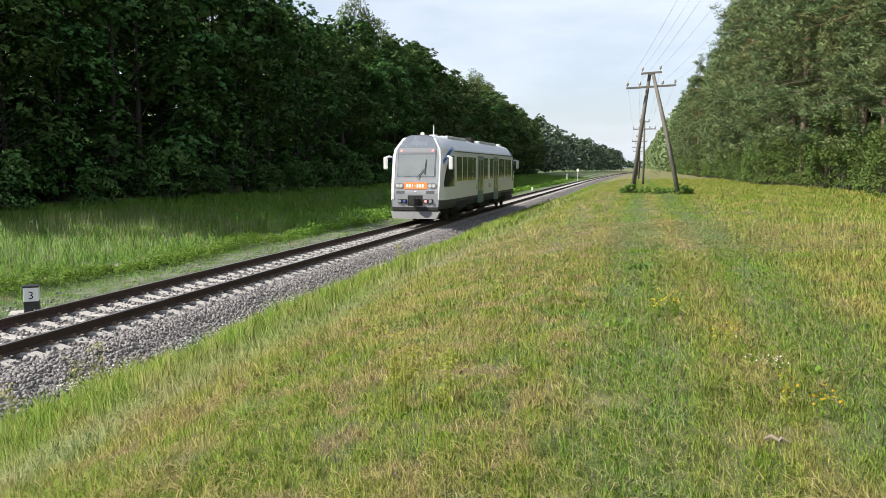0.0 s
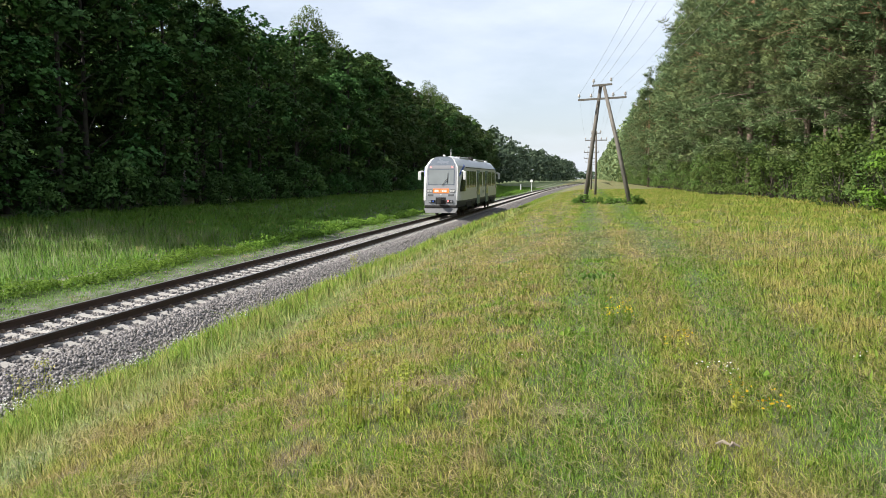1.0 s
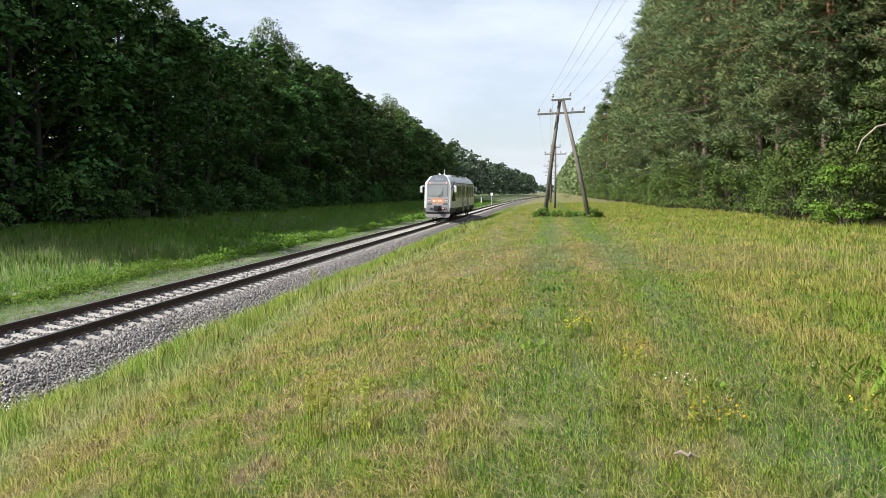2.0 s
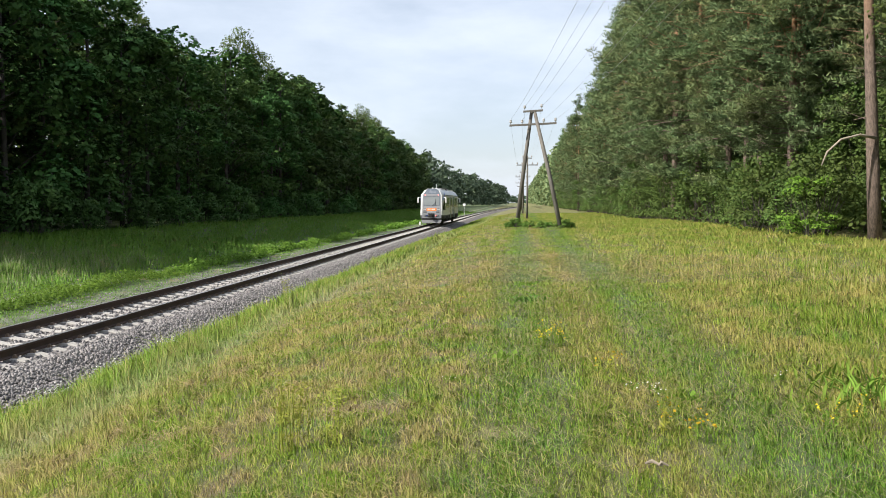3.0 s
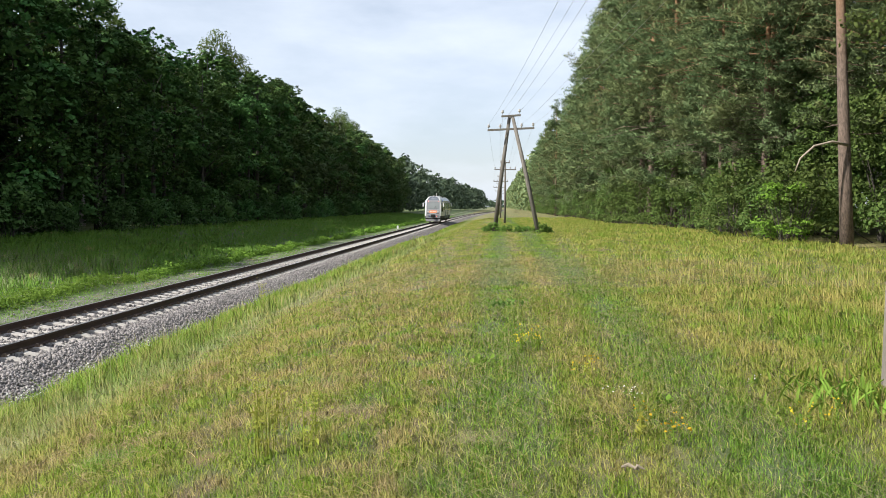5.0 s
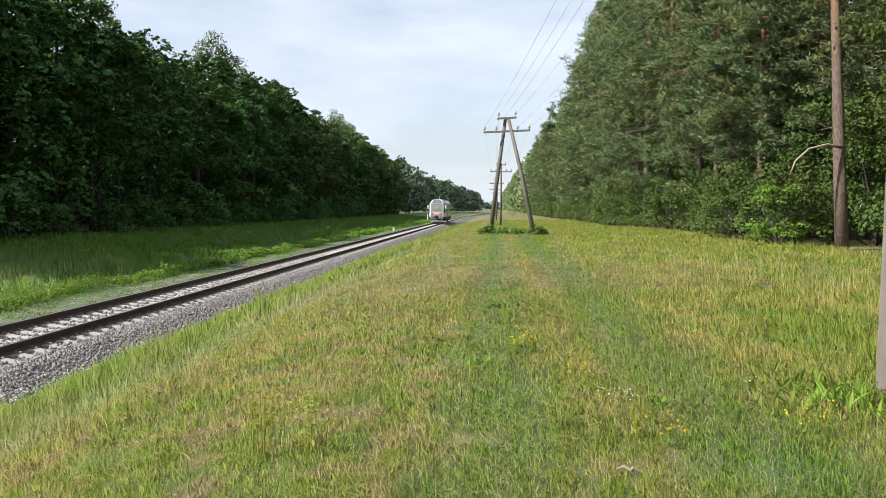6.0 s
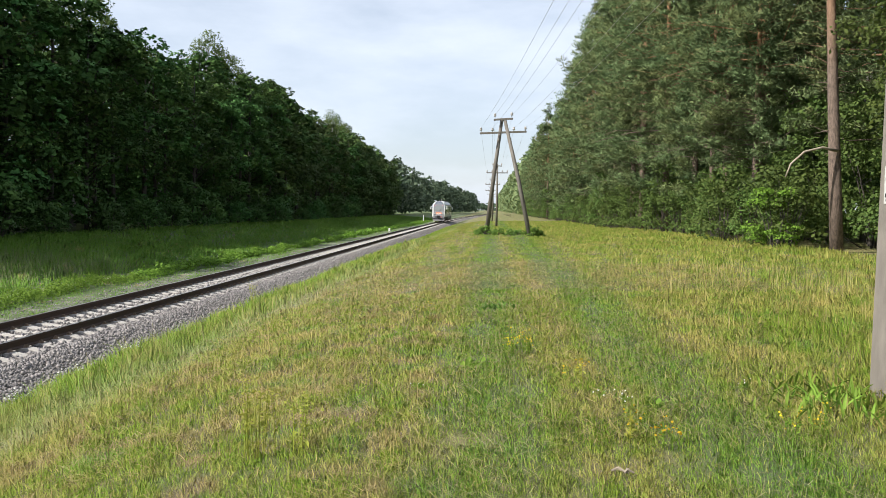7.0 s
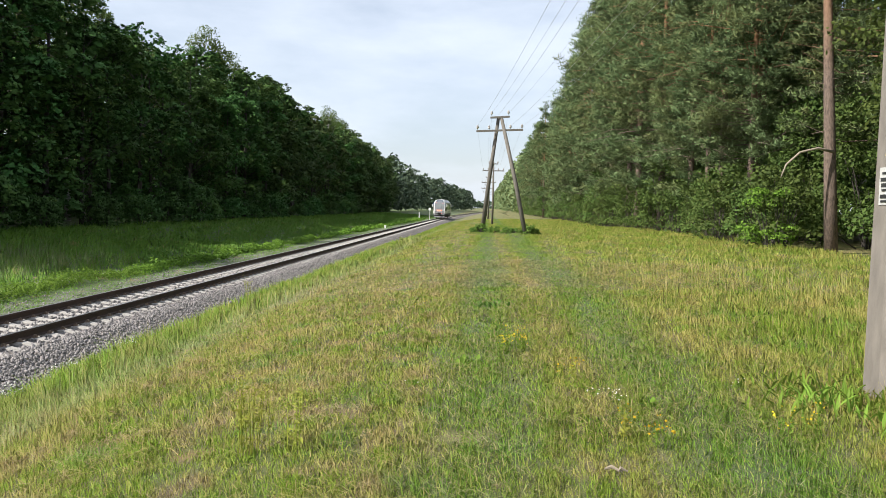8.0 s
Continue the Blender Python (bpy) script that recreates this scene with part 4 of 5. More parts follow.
def strip_patch(name, x_fun, zs, mat, car, proud, label="", end=0, parent=None):
    """A plate on the nose made in bands, so that it follows the curve: x_fun(z) gives its two sides."""
    bm = bmesh.new()
    prev = None
    for z in zs:
        a, b = x_fun(z)
        y = nose_shift(z)
        cur = [bm.verts.new((a, y - proud, z)), bm.verts.new((b, y - proud, z)), bm.verts.new((b, y + 0.06, z)), bm.verts.new((a, y + 0.06, z))]
        if prev:
            for i in range(4):
                bm.faces.new((prev[i], prev[(i + 1) % 4], cur[(i + 1) % 4], cur[i]))
        else:
            bm.faces.new(cur[::-1])
        prev = cur
    bm.faces.new(prev)
    bmesh.ops.recalc_face_normals(bm, faces=bm.faces[:])
    if end:
        for v in bm.verts:
            v.co.y = LENGTH - v.co.y
        bmesh.ops.reverse_faces(bm, faces=bm.faces[:])
    return part(name, bm, mat, parent or car, label)


def body_x(y, z):
    """Half width of the shell at distance y behind the nose, at height z."""
    ys = [q + ln * nose_shift(z) for q, ln in ((0.0, 1.0), (0.10, 1.0), (0.45, 0.97), (0.95, 0.85), (1.5, 0.55), (2.1, 0.0))]
    wide = float(np.interp(y, ys, (0.80, 0.845, 0.915, 0.97, 1.0, 1.0)))
    return wide * float(np.interp(z, [p[1] for p in HALF], [p[0] for p in HALF]))


def side_band(name, cols, mat, car, end, s, proud, label):
    """A plate that follows the shell's side; cols: distance behind the nose, lower and upper height."""
    bm = bmesh.new()
    prev = None
    for u, lo, hi in cols:
        cur = []
        for k in range(5):
            z = lo + (hi - lo) * k / 4
            cur.append(bm.verts.new((s * (body_x(u, z) + proud), LENGTH - u if end else u, z)))
        if prev:
            for k in range(4):
                bm.faces.new((prev[k], cur[k], cur[k + 1], prev[k + 1]))
        prev = cur
    bmesh.ops.recalc_face_normals(bm, faces=bm.faces[:])
    bmesh.ops.solidify(bm, geom=bm.faces[:], thickness=0.02)
    return part(name, bm, mat, car, label)


def half_at(z):
    zs = [p[1] for p in HALF]
    xs = [p[0] for p in HALF]
    return float(np.interp(z, zs, xs)) * 0.80


def build_end(car, end):
    zs = [0.72 + 0.1 * k for k in range(34)]
    strip_patch("nose_cover", lambda z: (-half_at(z) * 0.99, half_at(z) * 0.99), zs, M_FACE, car, 0.004, "grey nose panel", end)
    strip_patch("roof_cowl", lambda z: (-half_at(z) * 0.90, half_at(z) * 0.90), [3.60 + 0.07 * k for k in range(9)], M_COWL, car, 0.02, "slate-grey cowl over the windscreen", end)
    for s in (-1, 1):
        strip_patch("edge_strip", lambda z: tuple(sorted((s * (half_at(z) + 0.012), s * (half_at(z) - (0.05 if s > 0 else 0.11))))), [1.15 + 0.1 * k for k in range(30)], M_EDGE, car, 0.022, "white nose edging", end)
    strip_patch("windscreen_frame", lambda z: (-0.93, 0.93), [2.20 + 0.1 * k for k in range(15)], M_COWL, car, 0.018, "dark windscreen surround", end)
    strip_patch("windscreen", lambda z: (-0.88, 0.88), [2.25 + 0.1 * k for k in range(11)], M_SCREEN, car, 0.030, "large windscreen, sky reflection put into its pale colour", end)
    strip_patch("destination_display", lambda z: (-0.88, 0.88), [3.29, 3.37, 3.45, 3.55], M_LEDS, car, 0.030, "grey destination display", end)
    for s in (-1, 1):
        face_patch("tail_lamp", oval(s * 0.76, 3.43, 0.055, 0.05, 10, 1), M_RED, car, 0.045, "small lit red lamp", end)
        hl = face_patch("headlight", oval(s * 0.80, 1.79, 0.21, 0.135), M_PLOUGH, car, 0.03, "oval headlight cluster", end)
        face_patch("lens", oval(s * 0.88, 1.79, 0.085, 0.085, 12, 1), M_LAMP, car, 0.04, "", end, hl)
        face_patch("lens", oval(s * 0.70, 1.79, 0.085, 0.085, 12, 1), M_LAMP, car, 0.04, "", end, hl)
        face_patch("hatch", rows_box(s * 0.72 - 0.20, s * 0.72 + 0.20, 1.42, 1.56, 1), M_SKIRT, car, 0.010, "", end)
        buf = face_patch("connector_box", rows_box(s * 0.62 - 0.22, s * 0.62 + 0.22, 0.98, 1.16, 1), M_UNDER, car, 0.05, "dark hose and cable sockets", end)
        face_patch("socket", oval(s * 0.75, 1.07, 0.075, 0.075, 10, 1), M_FACE, car, 0.10, "", end, buf)
        face_patch("socket", oval(s * 0.52, 1.07, 0.06, 0.06, 10, 1), M_RED if s > 0 else M_BLUE, car, 0.09, "", end, buf)
    plate = face_patch("orange_panel", rows_box(-0.56, 0.56, 1.63, 1.95, 1), M_ORANGE, car, 0.02, "glowing orange number panel", end)
    for k, (w, g) in enumerate(((0.10, 0), (0.10, 0), (0.04, 0), (0.06, 1), (0.09, 0), (0.09, 0), (0.09, 0))):
        x = -0.40 + 0.125 * k
        face_patch("print_bar", rows_box(x - w / 2, x + w / 2, 1.77 if g else 1.71, 1.80 if g else 1.87, 1), M_EDGE, car, 0.026, "", end, plate)
    face_patch("badge", oval(0, 1.52, 0.06, 0.03, 10, 1), M_EDGE, car, 0.02, "", end)
    sgn = -1 if end else 1
    y0 = LENGTH if end else 0.0

    def yy(v):
        return y0 + sgn * v

    # no hole in the nose: a flat black plate gives the coupler opening's shade
    face_patch("coupler_shade_plate", rows_box(-0.36, 0.36, 0.86, 1.34, 1), M_UNDER, car, 0.012, "black plate in place of the shaded coupler opening", end)
    bm = bm_box(-0.20, 0.20, min(yy(-0.40), yy(0.2)), max(yy(-0.40), yy(0.2)), 0.93, 1.20, 0.03)
    bm_box(-0.10, 0.10, min(yy(-0.48), yy(-0.35)), max(yy(-0.48), yy(-0.35)), 0.90, 1.28, 0.02, bm)
    part("coupler", bm, M_UNDER, car, "dark automatic coupler")
    bm = bmesh.new()
    sec = [(-1.20, 0.60), (1.20, 0.60), (1.05, 0.26), (-1.05, 0.26)]
    f = [bm.verts.new((x, yy(-0.18 if z < 0.4 else -0.02), z)) for x, z in sec]
    b = [bm.verts.new((x, yy(0.20), z)) for x, z in sec]
    bm.faces.new(f)
    bm.faces.new(b[::-1])
    for i in range(4):
        bm.faces.new((f[i], b[i], b[(i + 1) % 4], f[(i + 1) % 4]))
    bmesh.ops.recalc_face_normals(bm, faces=bm.faces[:])
    part("plough", bm, M_PLOUGH, car, "scuffed grey snow plough")
    part("bumper", bm_box(-1.12, 1.12, min(yy(-0.06), yy(0.3)), max(yy(-0.06), yy(0.3)), 0.62, 0.80, 0.03), M_UNDER, car)
    wp = bm_tube([(0.05, yy(nose_shift(2.2) - 0.07), 2.16), (0.33, yy(nose_shift(2.55) - 0.075), 2.52), (0.42, yy(nose_shift(2.6) - 0.07), 2.6)], 0.018, 5)
    bm_tube([(0.42, yy(nose_shift(2.32) - 0.06), 2.32), (0.46, yy(nose_shift(3.05) - 0.06), 3.02)], 0.016, 5, wp)
    part("wiper", wp, M_BLACK, car)
    for s in (-1, 1):
        y = yy(0.72)
        arm = bm_tube([(s * 1.30, y, 3.12), (s * 1.46, yy(0.62), 3.16), (s * 1.60, yy(0.55), 3.10)], [0.05, 0.06, 0.06], 6)
        mir = part("mirror", arm, M_EDGE, car, "white rear-view mirror arm", True)
        h = bm_box(s * 1.60 - 0.10, s * 1.60 + 0.10, min(yy(0.46), yy(0.62)), max(yy(0.46), yy(0.62)), 2.55, 3.14, 0.045)
        part("housing", h, M_EDGE, mir)
        cols = [(0.42 + 1.50 * f, 1.74, 1.95 + 1.25 * min(1, f * 1.7) ** 0.7) for f in (0.0, 0.1, 0.2, 0.32, 0.45, 0.6, 0.8, 1.0)]
        side_band("cab_window", cols, M_GLASS, car, end, s, 0.022, "dark cab side window")
        cols = []
        for k in range(11):
            f = k / 10
            z = 2.80 + 0.72 * math.sin(f * math.pi * 0.5) ** 0.9
            cols.append((0.46 + 1.85 * f, z, z + 0.20 * (1 - 0.35 * f)))
        side_band("swoosh", cols, M_BLUE, car, end, s, 0.020, "curved blue stripe")


def wheel_set(car, y):
    bogie = part("bogie", bm_box(-1.12, 1.12, y - 1.55, y + 1.55, 0.42, 0.66, 0.03), M_UNDER, car, "black bogie frame")
    for dy in (-1.05, 1.05):
        for s in (-1, 1):
            w = bm_tube([(s * 0.74, y + dy, 0.42), (s * 0.76, y + dy, 0.42), (s * 0.765, y + dy, 0.42), (s * 0.87, y + dy, 0.42)], [0.45, 0.45, 0.42, 0.42], 24)
            part("wheel", w, M_RAIL, bogie)
        part("axle", bm_tube([(-0.9, y + dy, 0.42), (0.9, y + dy, 0.42)], 0.08, 10), M_UNDER, bogie)
    for s in (-1, 1):
        part("side_frame", bm_box(s * 1.0 - 0.07, s * 1.0 + 0.07, y - 1.5, y + 1.5, 0.36, 0.60, 0.04), M_UNDER, bogie)


def railcar():
    car = new("railcar")
    tagged(car, "single white and grey diesel railcar with orange number panel", "train")
    body_shell(0, 2, "skirt", car, M_SKIRT, "dark grey lower skirt")
    body_shell(2, 5, "body", car, M_BODY, "off-white painted body sides")
    body_shell(5, 8, "roof", car, M_ROOF, "pale grey roof")
    wins = [(2.5, 3.75), (3.97, 5.1), (5.3, 6.55), (6.68, 7.4), (9.85, 11.1), (11.95, 13.1), (15.3, 16.4), (16.55, 17.5), (17.9, 18.9), (19.1, 20.4)]
    doors = [(8.05, 9.65), (13.3, 14.9)]
    for s in (-1, 1):
        x = s * 1.438
        for a, b in wins:
            part("window", bm_box(min(x, x + s * 0.012), max(x, x + s * 0.012), a, b, 1.98, 3.18, 0.004), M_GLASS, car, "dark tinted side window")
        for a, b in doors:
            d = part("door", bm_box(min(x - s * 0.02, x + s * 0.022), max(x - s * 0.02, x + s * 0.022), a, b, 0.66, 3.28, 0.006), M_DOOR, car, "grey-teal double door")
            for k in range(2):
                w0 = a + 0.12 + k * (b - a) / 2
                part("pane", bm_box(min(x + s * 0.02, x + s * 0.03), max(x + s * 0.02, x + s * 0.03), w0, w0 + 0.52, 1.35, 3.05, 0.004), M_GLASS, d)
        part("belt_line", bm_box(min(x - s * .01, x + s * 0.012), max(x - s * .01, x + s * 0.012), 2.1, LENGTH - 2.1, 3.40, 3.45, 0.004), M_SKIRT, car, "thin dark gutter line")
        part("hatch", bm_box(min(x, x + s * 0.010), max(x, x + s * 0.010), 7.55, 7.75, 1.45, 1.70, 0.004), M_FACE, car)
        part("hatch", bm_box(min(x, x + s * 0.010), max(x, x + s * 0.010), 11.5, 12.1, 1.45, 1.70, 0.004), M_FACE, car)
    for end in (0, 1):
        build_end(car, end)
    part("underframe", bm_box(-1.1, 1.1, 1.2, LENGTH - 1.2, 0.50, 0.75, 0.03), M_UNDER, car)
    for a, b in ((6.6, 8.0), (9.9, 13.0), (14.9, 16.3)):
        part("equipment_box", bm_box(-1.2, 1.2, a, b, 0.36, 0.70, 0.04), M_UNDER, car)
    for s in (-1, 1):
        for a, b in ((2.6, 5.2), (LENGTH - 5.2, LENGTH - 2.6)):
            # black panel on the uncut skirt, standing in for the cut-out's shade
            part("bogie_shade_panel", bm_box(min(s * 1.30, s * 1.428), max(s * 1.30, s * 1.428), a, b, 0.585, 0.98, 0.01), M_UNDER, car, "black panel in place of the shaded skirt cut-out above the bogie")
        for a, b in ((7.2, 7.9), (16.4, 17.6)):
            part("skirt_vent", bm_box(min(s * 1.40, s * 1.433), max(s * 1.40, s * 1.433), a, b, 0.76, 1.0, 0.006), M_UNDER, car)
    wheel_set(car, 3.9)
    wheel_set(car, LENGTH - 3.9)
    part("roof_unit", bm_box(-0.85, 0.85, 3.2, 7.6, 4.02, 4.225, 0.05), M_ROOF, car, "grey roof equipment box")
    part("roof_unit", bm_box(-0.85, 0.85, 11.6, 17.4, 4.02, 4.23, 0.05), M_ROOF, car, "grey roof equipment box")
    part("exhaust", bm_box(-0.5, 0.9, 9.0, 9.8, 4.0, 4.34, 0.05), M_UNDER, car, "dark exhaust housing")
    part("antenna", bm_tube([(0.35, 2.2, 4.1), (0.35, 2.22, 4.72)], [0.035, 0.018], 6), M_EDGE, car)
    part("antenna_base", bm_box(0.18, 0.52, 2.05, 2.4, 4.1, 4.24, 0.03), M_EDGE, car)
    part("horn", bm_tube([(0.0, 1.6, 4.18), (0.0, 1.35, 4.24)], [0.04, 0.10], 10), M_EDGE, car)
    part("roof_dome", bm_tube([(0.6, 20.0, 4.0), (0.6, 20.0, 4.26)], [0.22, 0.14], 12), M_EDGE, car)
    return car


the_railcar = railcar()

# ---------------------------------------------------------------- ballast stones
def ballast_stones():
    rng = np.random.default_rng(21)
    base = np.array([(-1, -1, -1), (1, -1, -1), (1, 1, -1), (-1, 1, -1), (-1, -1, 1), (1, -1, 1), (1, 1, 1), (-1, 1, 1)], dtype=float) * 0.6
    quads = np.array([(0, 3, 2, 1), (4, 5, 6, 7), (0, 1, 5, 4), (1, 2, 6, 5), (2, 3, 7, 6), (3, 0, 4, 7)])

    def lay(count, x0, x1, y0, y1, size):
        x = rng.uniform(x0, x1, count)
        y = y0 + (y1 - y0) * rng.uniform(0, 1, count) ** 1.5
        z = np.interp(x, (-4.7, -3.0, -2.6, -2.1, -1.75, -0.9, 0, 0.9, 1.72, 2.5, 3.05), (-0.555, -0.54, -0.525, -0.45, -0.27, -0.235, -0.255, -0.235, -0.25, -0.52, -0.78)) + rng.normal(0, 0.012, count)
        s = size * rng.uniform(0.6, 1.35, (count, 1, 1))
        v = base[None] * (1 + 0.42 * rng.uniform(-1, 1, (count, 8, 3))) * rng.uniform(0.45, 1.2, (count, 1, 3)) * s
        q = unit(rng.normal(size=(count, 4)))
        w, a, b, c = q.T
        rot = np.stack([1 - 2 * (b * b + c * c), 2 * (a * b - c * w), 2 * (a * c + b * w), 2 * (a * b + c * w), 1 - 2 * (a * a + c * c), 2 * (b * c - a * w), 2 * (a * c - b * w), 2 * (b * c + a * w), 1 - 2 * (a * a + b * b)], axis=1).reshape(-1, 3, 3)
        v = np.einsum("kij,kpj->kpi", rot, v)
        return v + np.stack([TRACK_X + x, y, RAIL_Z + z], axis=1)[:, None, :]
    sets = [lay(31000, 1.36, 2.85, 6.5, 48, 0.034), lay(6500, -0.74, 0.74, 8, 48, 0.040), lay(1800, 0.84, 1.4, 8, 48, 0.045), lay(2500, -2.4, -0.85, 10, 48, 0.046), lay(1700, -4.4, -2.6, 10, 60, 0.030)]
    v = np.concatenate(sets)
    n = len(v)
    idx = (np.arange(n)[:, None, None] * 8 + quads[None]).reshape(-1)
    me = bpy.data.meshes.new("ballast_stones")
    me.vertices.add(n * 8)
    me.vertices.foreach_set("co", v.astype(np.float32).ravel())
    me.loops.add(len(idx))
    me.loops.foreach_set("vertex_index", idx.astype(np.int32))
    me.polygons.add(n * 6)
    me.polygons.foreach_set("loop_start", np.arange(0, n * 24, 4, dtype=np.int32))
    me.materials.append(M_STONE)
    me.update(calc_edges=True)
    tagged(new("ballast_stones", me), "loose grey crushed ballast stones", "stones", kind="stuff")


ballast_stones()

# ---------------------------------------------------------------- grass
def field_z(x, y):
    return np.array([ground_z(a, b) for a, b in zip(x, y)])


def height_map(x, rng):
    """Sward height over the cross-section."""
    h = np.interp(x, (-40, -20, -17.4, -16.9, -16.2, -15.6, -15.0, -12.6, -12.0, -7.6, -7.0, -5.6, -4.4, -2.5, -0.5, 0.05, 0.6, 1.2, 1.75, 2.5, 4.5, 9, 13),
                  (0.38, 0.38, 0.30, 0.08, 0.08, 0.22, 0.08, 0.07, 0.07, 0.10, 0.20, 0.25, 0.13, 0.095, 0.085, 0.068, 0.085, 0.085, 0.072, 0.11, 0.16, 0.19, 0.26))
    return h


def blades(name, seed, count, x0, x1, y0, y1, mat, label, hscale=1.0, thick=0.00058, ypow=0.85, lean=0.6, five=True, thatch=False):
    """Grass blades, thinning out and widening with distance from the foot path; thatch: dead stalks lying low."""
    rng = np.random.default_rng(seed)
    y = y0 * (y1 / y0) ** (rng.uniform(0, 1, count) ** ypow)
    lo, hi = np.maximum(x0, -1.5 - 1.05 * y), np.minimum(x1, 1.2 + 0.75 * y)
    x = lo + (hi - lo) * rng.uniform(0, 1, count)
    ok = hi > lo
    x, y = x[ok], y[ok]
    # tufts
    cell = 0.05 * y ** 0.8
    gx, gy = np.round(x / cell), np.round(y / cell)
    pick = rng.random(len(x)) < (0.0 if thatch else 0.45)
    spread = rng.normal(0, 0.22, (2, len(x))) * cell
    x = np.where(pick, (gx + 0.45 * np.sin(gy * 12.9898 + gx * 4.1)) * cell + spread[0], x)
    y = np.where(pick, (gy + 0.45 * np.sin(gx * 78.233 + gy * 2.7)) * cell + spread[1], y)
    edge = -7.15 + 0.20 * np.sin(y * 1.7) + 0.14 * np.sin(y * 4.3 + 1)
    bare = (x > -12.0) & (x < edge) | (x > -14.4) & (x < -12.6) & (rng.random(len(x)) < 0.5) | (x > -16.9) & (x < -16.3) & (rng.random(len(x)) < 0.6)
    x, y = x[~bare], y[~bare]
    bx = np.array([bend(v) for v in y])
    patch = np.array([noise.noise((a * 0.9, b * 0.7, 7.0)) for a, b in zip(x, y)])
    if thatch:
        keep = patch + 0.25 * rng.normal(size=len(x)) > -0.05
        x, y, bx, patch = x[keep], y[keep], bx[keep], patch[keep]
    h = height_map(x, rng) * hscale * (1 + 0.6 * patch) * rng.uniform(0.4, 1.3, len(x))
    for sx, sy, rx, ry in BARE_SPOTS:
        near = ((x - sx) / rx) ** 2 + ((y - sy) / ry) ** 2
        h = h * np.clip(near * 1.3 - 0.25 + 0.5 * patch, 0.45, 1.0)
    x = x + bx
    z = field_z(x, y)
    n = len(x)
    a = rng.uniform(0, 2 * math.pi, n)
    out = np.stack([np.cos(a), np.sin(a), np.zeros(n)], axis=1)
    turn = rng.uniform(-0.9, 0.9, n)
    side = np.stack([np.cos(turn), np.sin(turn), np.zeros(n)], axis=1)
    p0 = np.stack([x, y, z - 0.01], axis=1)
    up = np.array([0, 0, 1.0])
    w = (thick * np.maximum(y, 4.5) * rng.uniform(0.6, 1.4, n))[:, None]
    hh = np.maximum(h, 0.02)[:, None]
    if thatch:
        ln = 0.8 * hh + 0.07
        side = np.stack([np.sin(a), -np.cos(a), np.zeros(n)], axis=1)
        p0 = p0 + up * rng.uniform(0.02, 0.075, (n, 1))
        mid = p0 + out * ln * 0.5 + up * 0.02
        tip = p0 + out * ln + up * rng.uniform(-0.02, 0.03, (n, 1))
    else:
        tilt = rng.uniform(0.05, 1, (n, 1)) * lean
        mid = p0 + up * hh * 0.6 + out * hh * tilt * 0.45
        tip = p0 + up * hh * (1 - 0.45 * tilt) + out * hh * tilt * 1.3
    if five:
        v = np.stack([p0 - side * w, p0 + side * w, mid + side * w * 0.8, tip, mid - side * w * 0.8], axis=1)
    else:
        v = np.stack([p0 - side * w, p0 + side * w, tip], axis=1)
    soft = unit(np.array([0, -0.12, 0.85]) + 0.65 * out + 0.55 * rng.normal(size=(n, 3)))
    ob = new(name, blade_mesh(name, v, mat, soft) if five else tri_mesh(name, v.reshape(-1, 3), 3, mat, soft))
    tagged(ob, label, "grass", kind="stuff")


MEADOW = "short dry and green meadow grass"
blades("meadow_grass", 1, 290000, -7.6, 13.8, 3.1, 16, M_GRASS, MEADOW, ypow=0.9, thick=0.0005, lean=1.05)
blades("meadow_grass", 2, 210000, -7.6, 13.8, 13, 140, M_GRASS, MEADOW, 0.85, five=False, thick=0.0005, ypow=1.0, lean=0.95)
blades("dry_grass", 3, 90000, -5.0, 6.0, 3.1, 24, M_DRY, "dead straw stalks lying in the sward", thatch=True, thick=0.0005)
blades("verge_grass", 5, 42000, -7.7, -4.9, 6.0, 60, M_GRASS, "tall lush green grass beside the ballast", 1.65, lean=0.75, ypow=0.9, thick=0.00042)
blades("verge_grass", 6, 90000, -34, -12.0, 10, 60, M_GRASS, "tall green grass beyond the railway track", 1.05, thick=0.0004, lean=0.9)
blades("verge_grass", 7, 75000, -35, -12.0, 50, 260, M_GRASS, "tall green grass beyond the railway track", 0.9, five=False, thick=0.0005, lean=0.9)
blades("seed_grass", 8, 7000, -5.5, 8.0, 3.4, 24, M_DRY, "thin straw-coloured seed stalks", 2.1, thick=0.0002, lean=0.25)
blades("seed_grass", 10, 9000, -27, -17.5, 13, 40, M_DRY, "pale tall seeding grass beyond the track", 2.0, five=False, thick=0.00025, lean=0.4)


def verge_weeds():
    """The bushy strip of weeds between the gravel and the path beyond the track."""
    rng = np.random.default_rng(14)
    for y0, y1, count, per, size in ((10, 34, 420, 34, 0.075), (34, 80, 420, 24, 0.13), (80, 200, 420, 16, 0.26)):
        y = rng.uniform(y0, y1, count)
        x = -15.25 + rng.normal(0, 0.30, count) + 0.2 * np.sin(y * 0.6) + np.array([bend(v) for v in y])
        r = rng.uniform(0.16, 0.40, count) * (1 + 0.3 * np.sin(y * 1.1))
        ctr = np.stack([x, y, field_z(x, y) + r * 0.35], axis=1)
        ob = new("verge_weeds", leaf_mesh("verge_weeds", foliage(rng, ctr, r, per, size, 0.85), M_LEAF_BRIGHT))
        tagged(ob, "bushy strip of bright green weeds beyond the track", "weeds", kind="stuff")


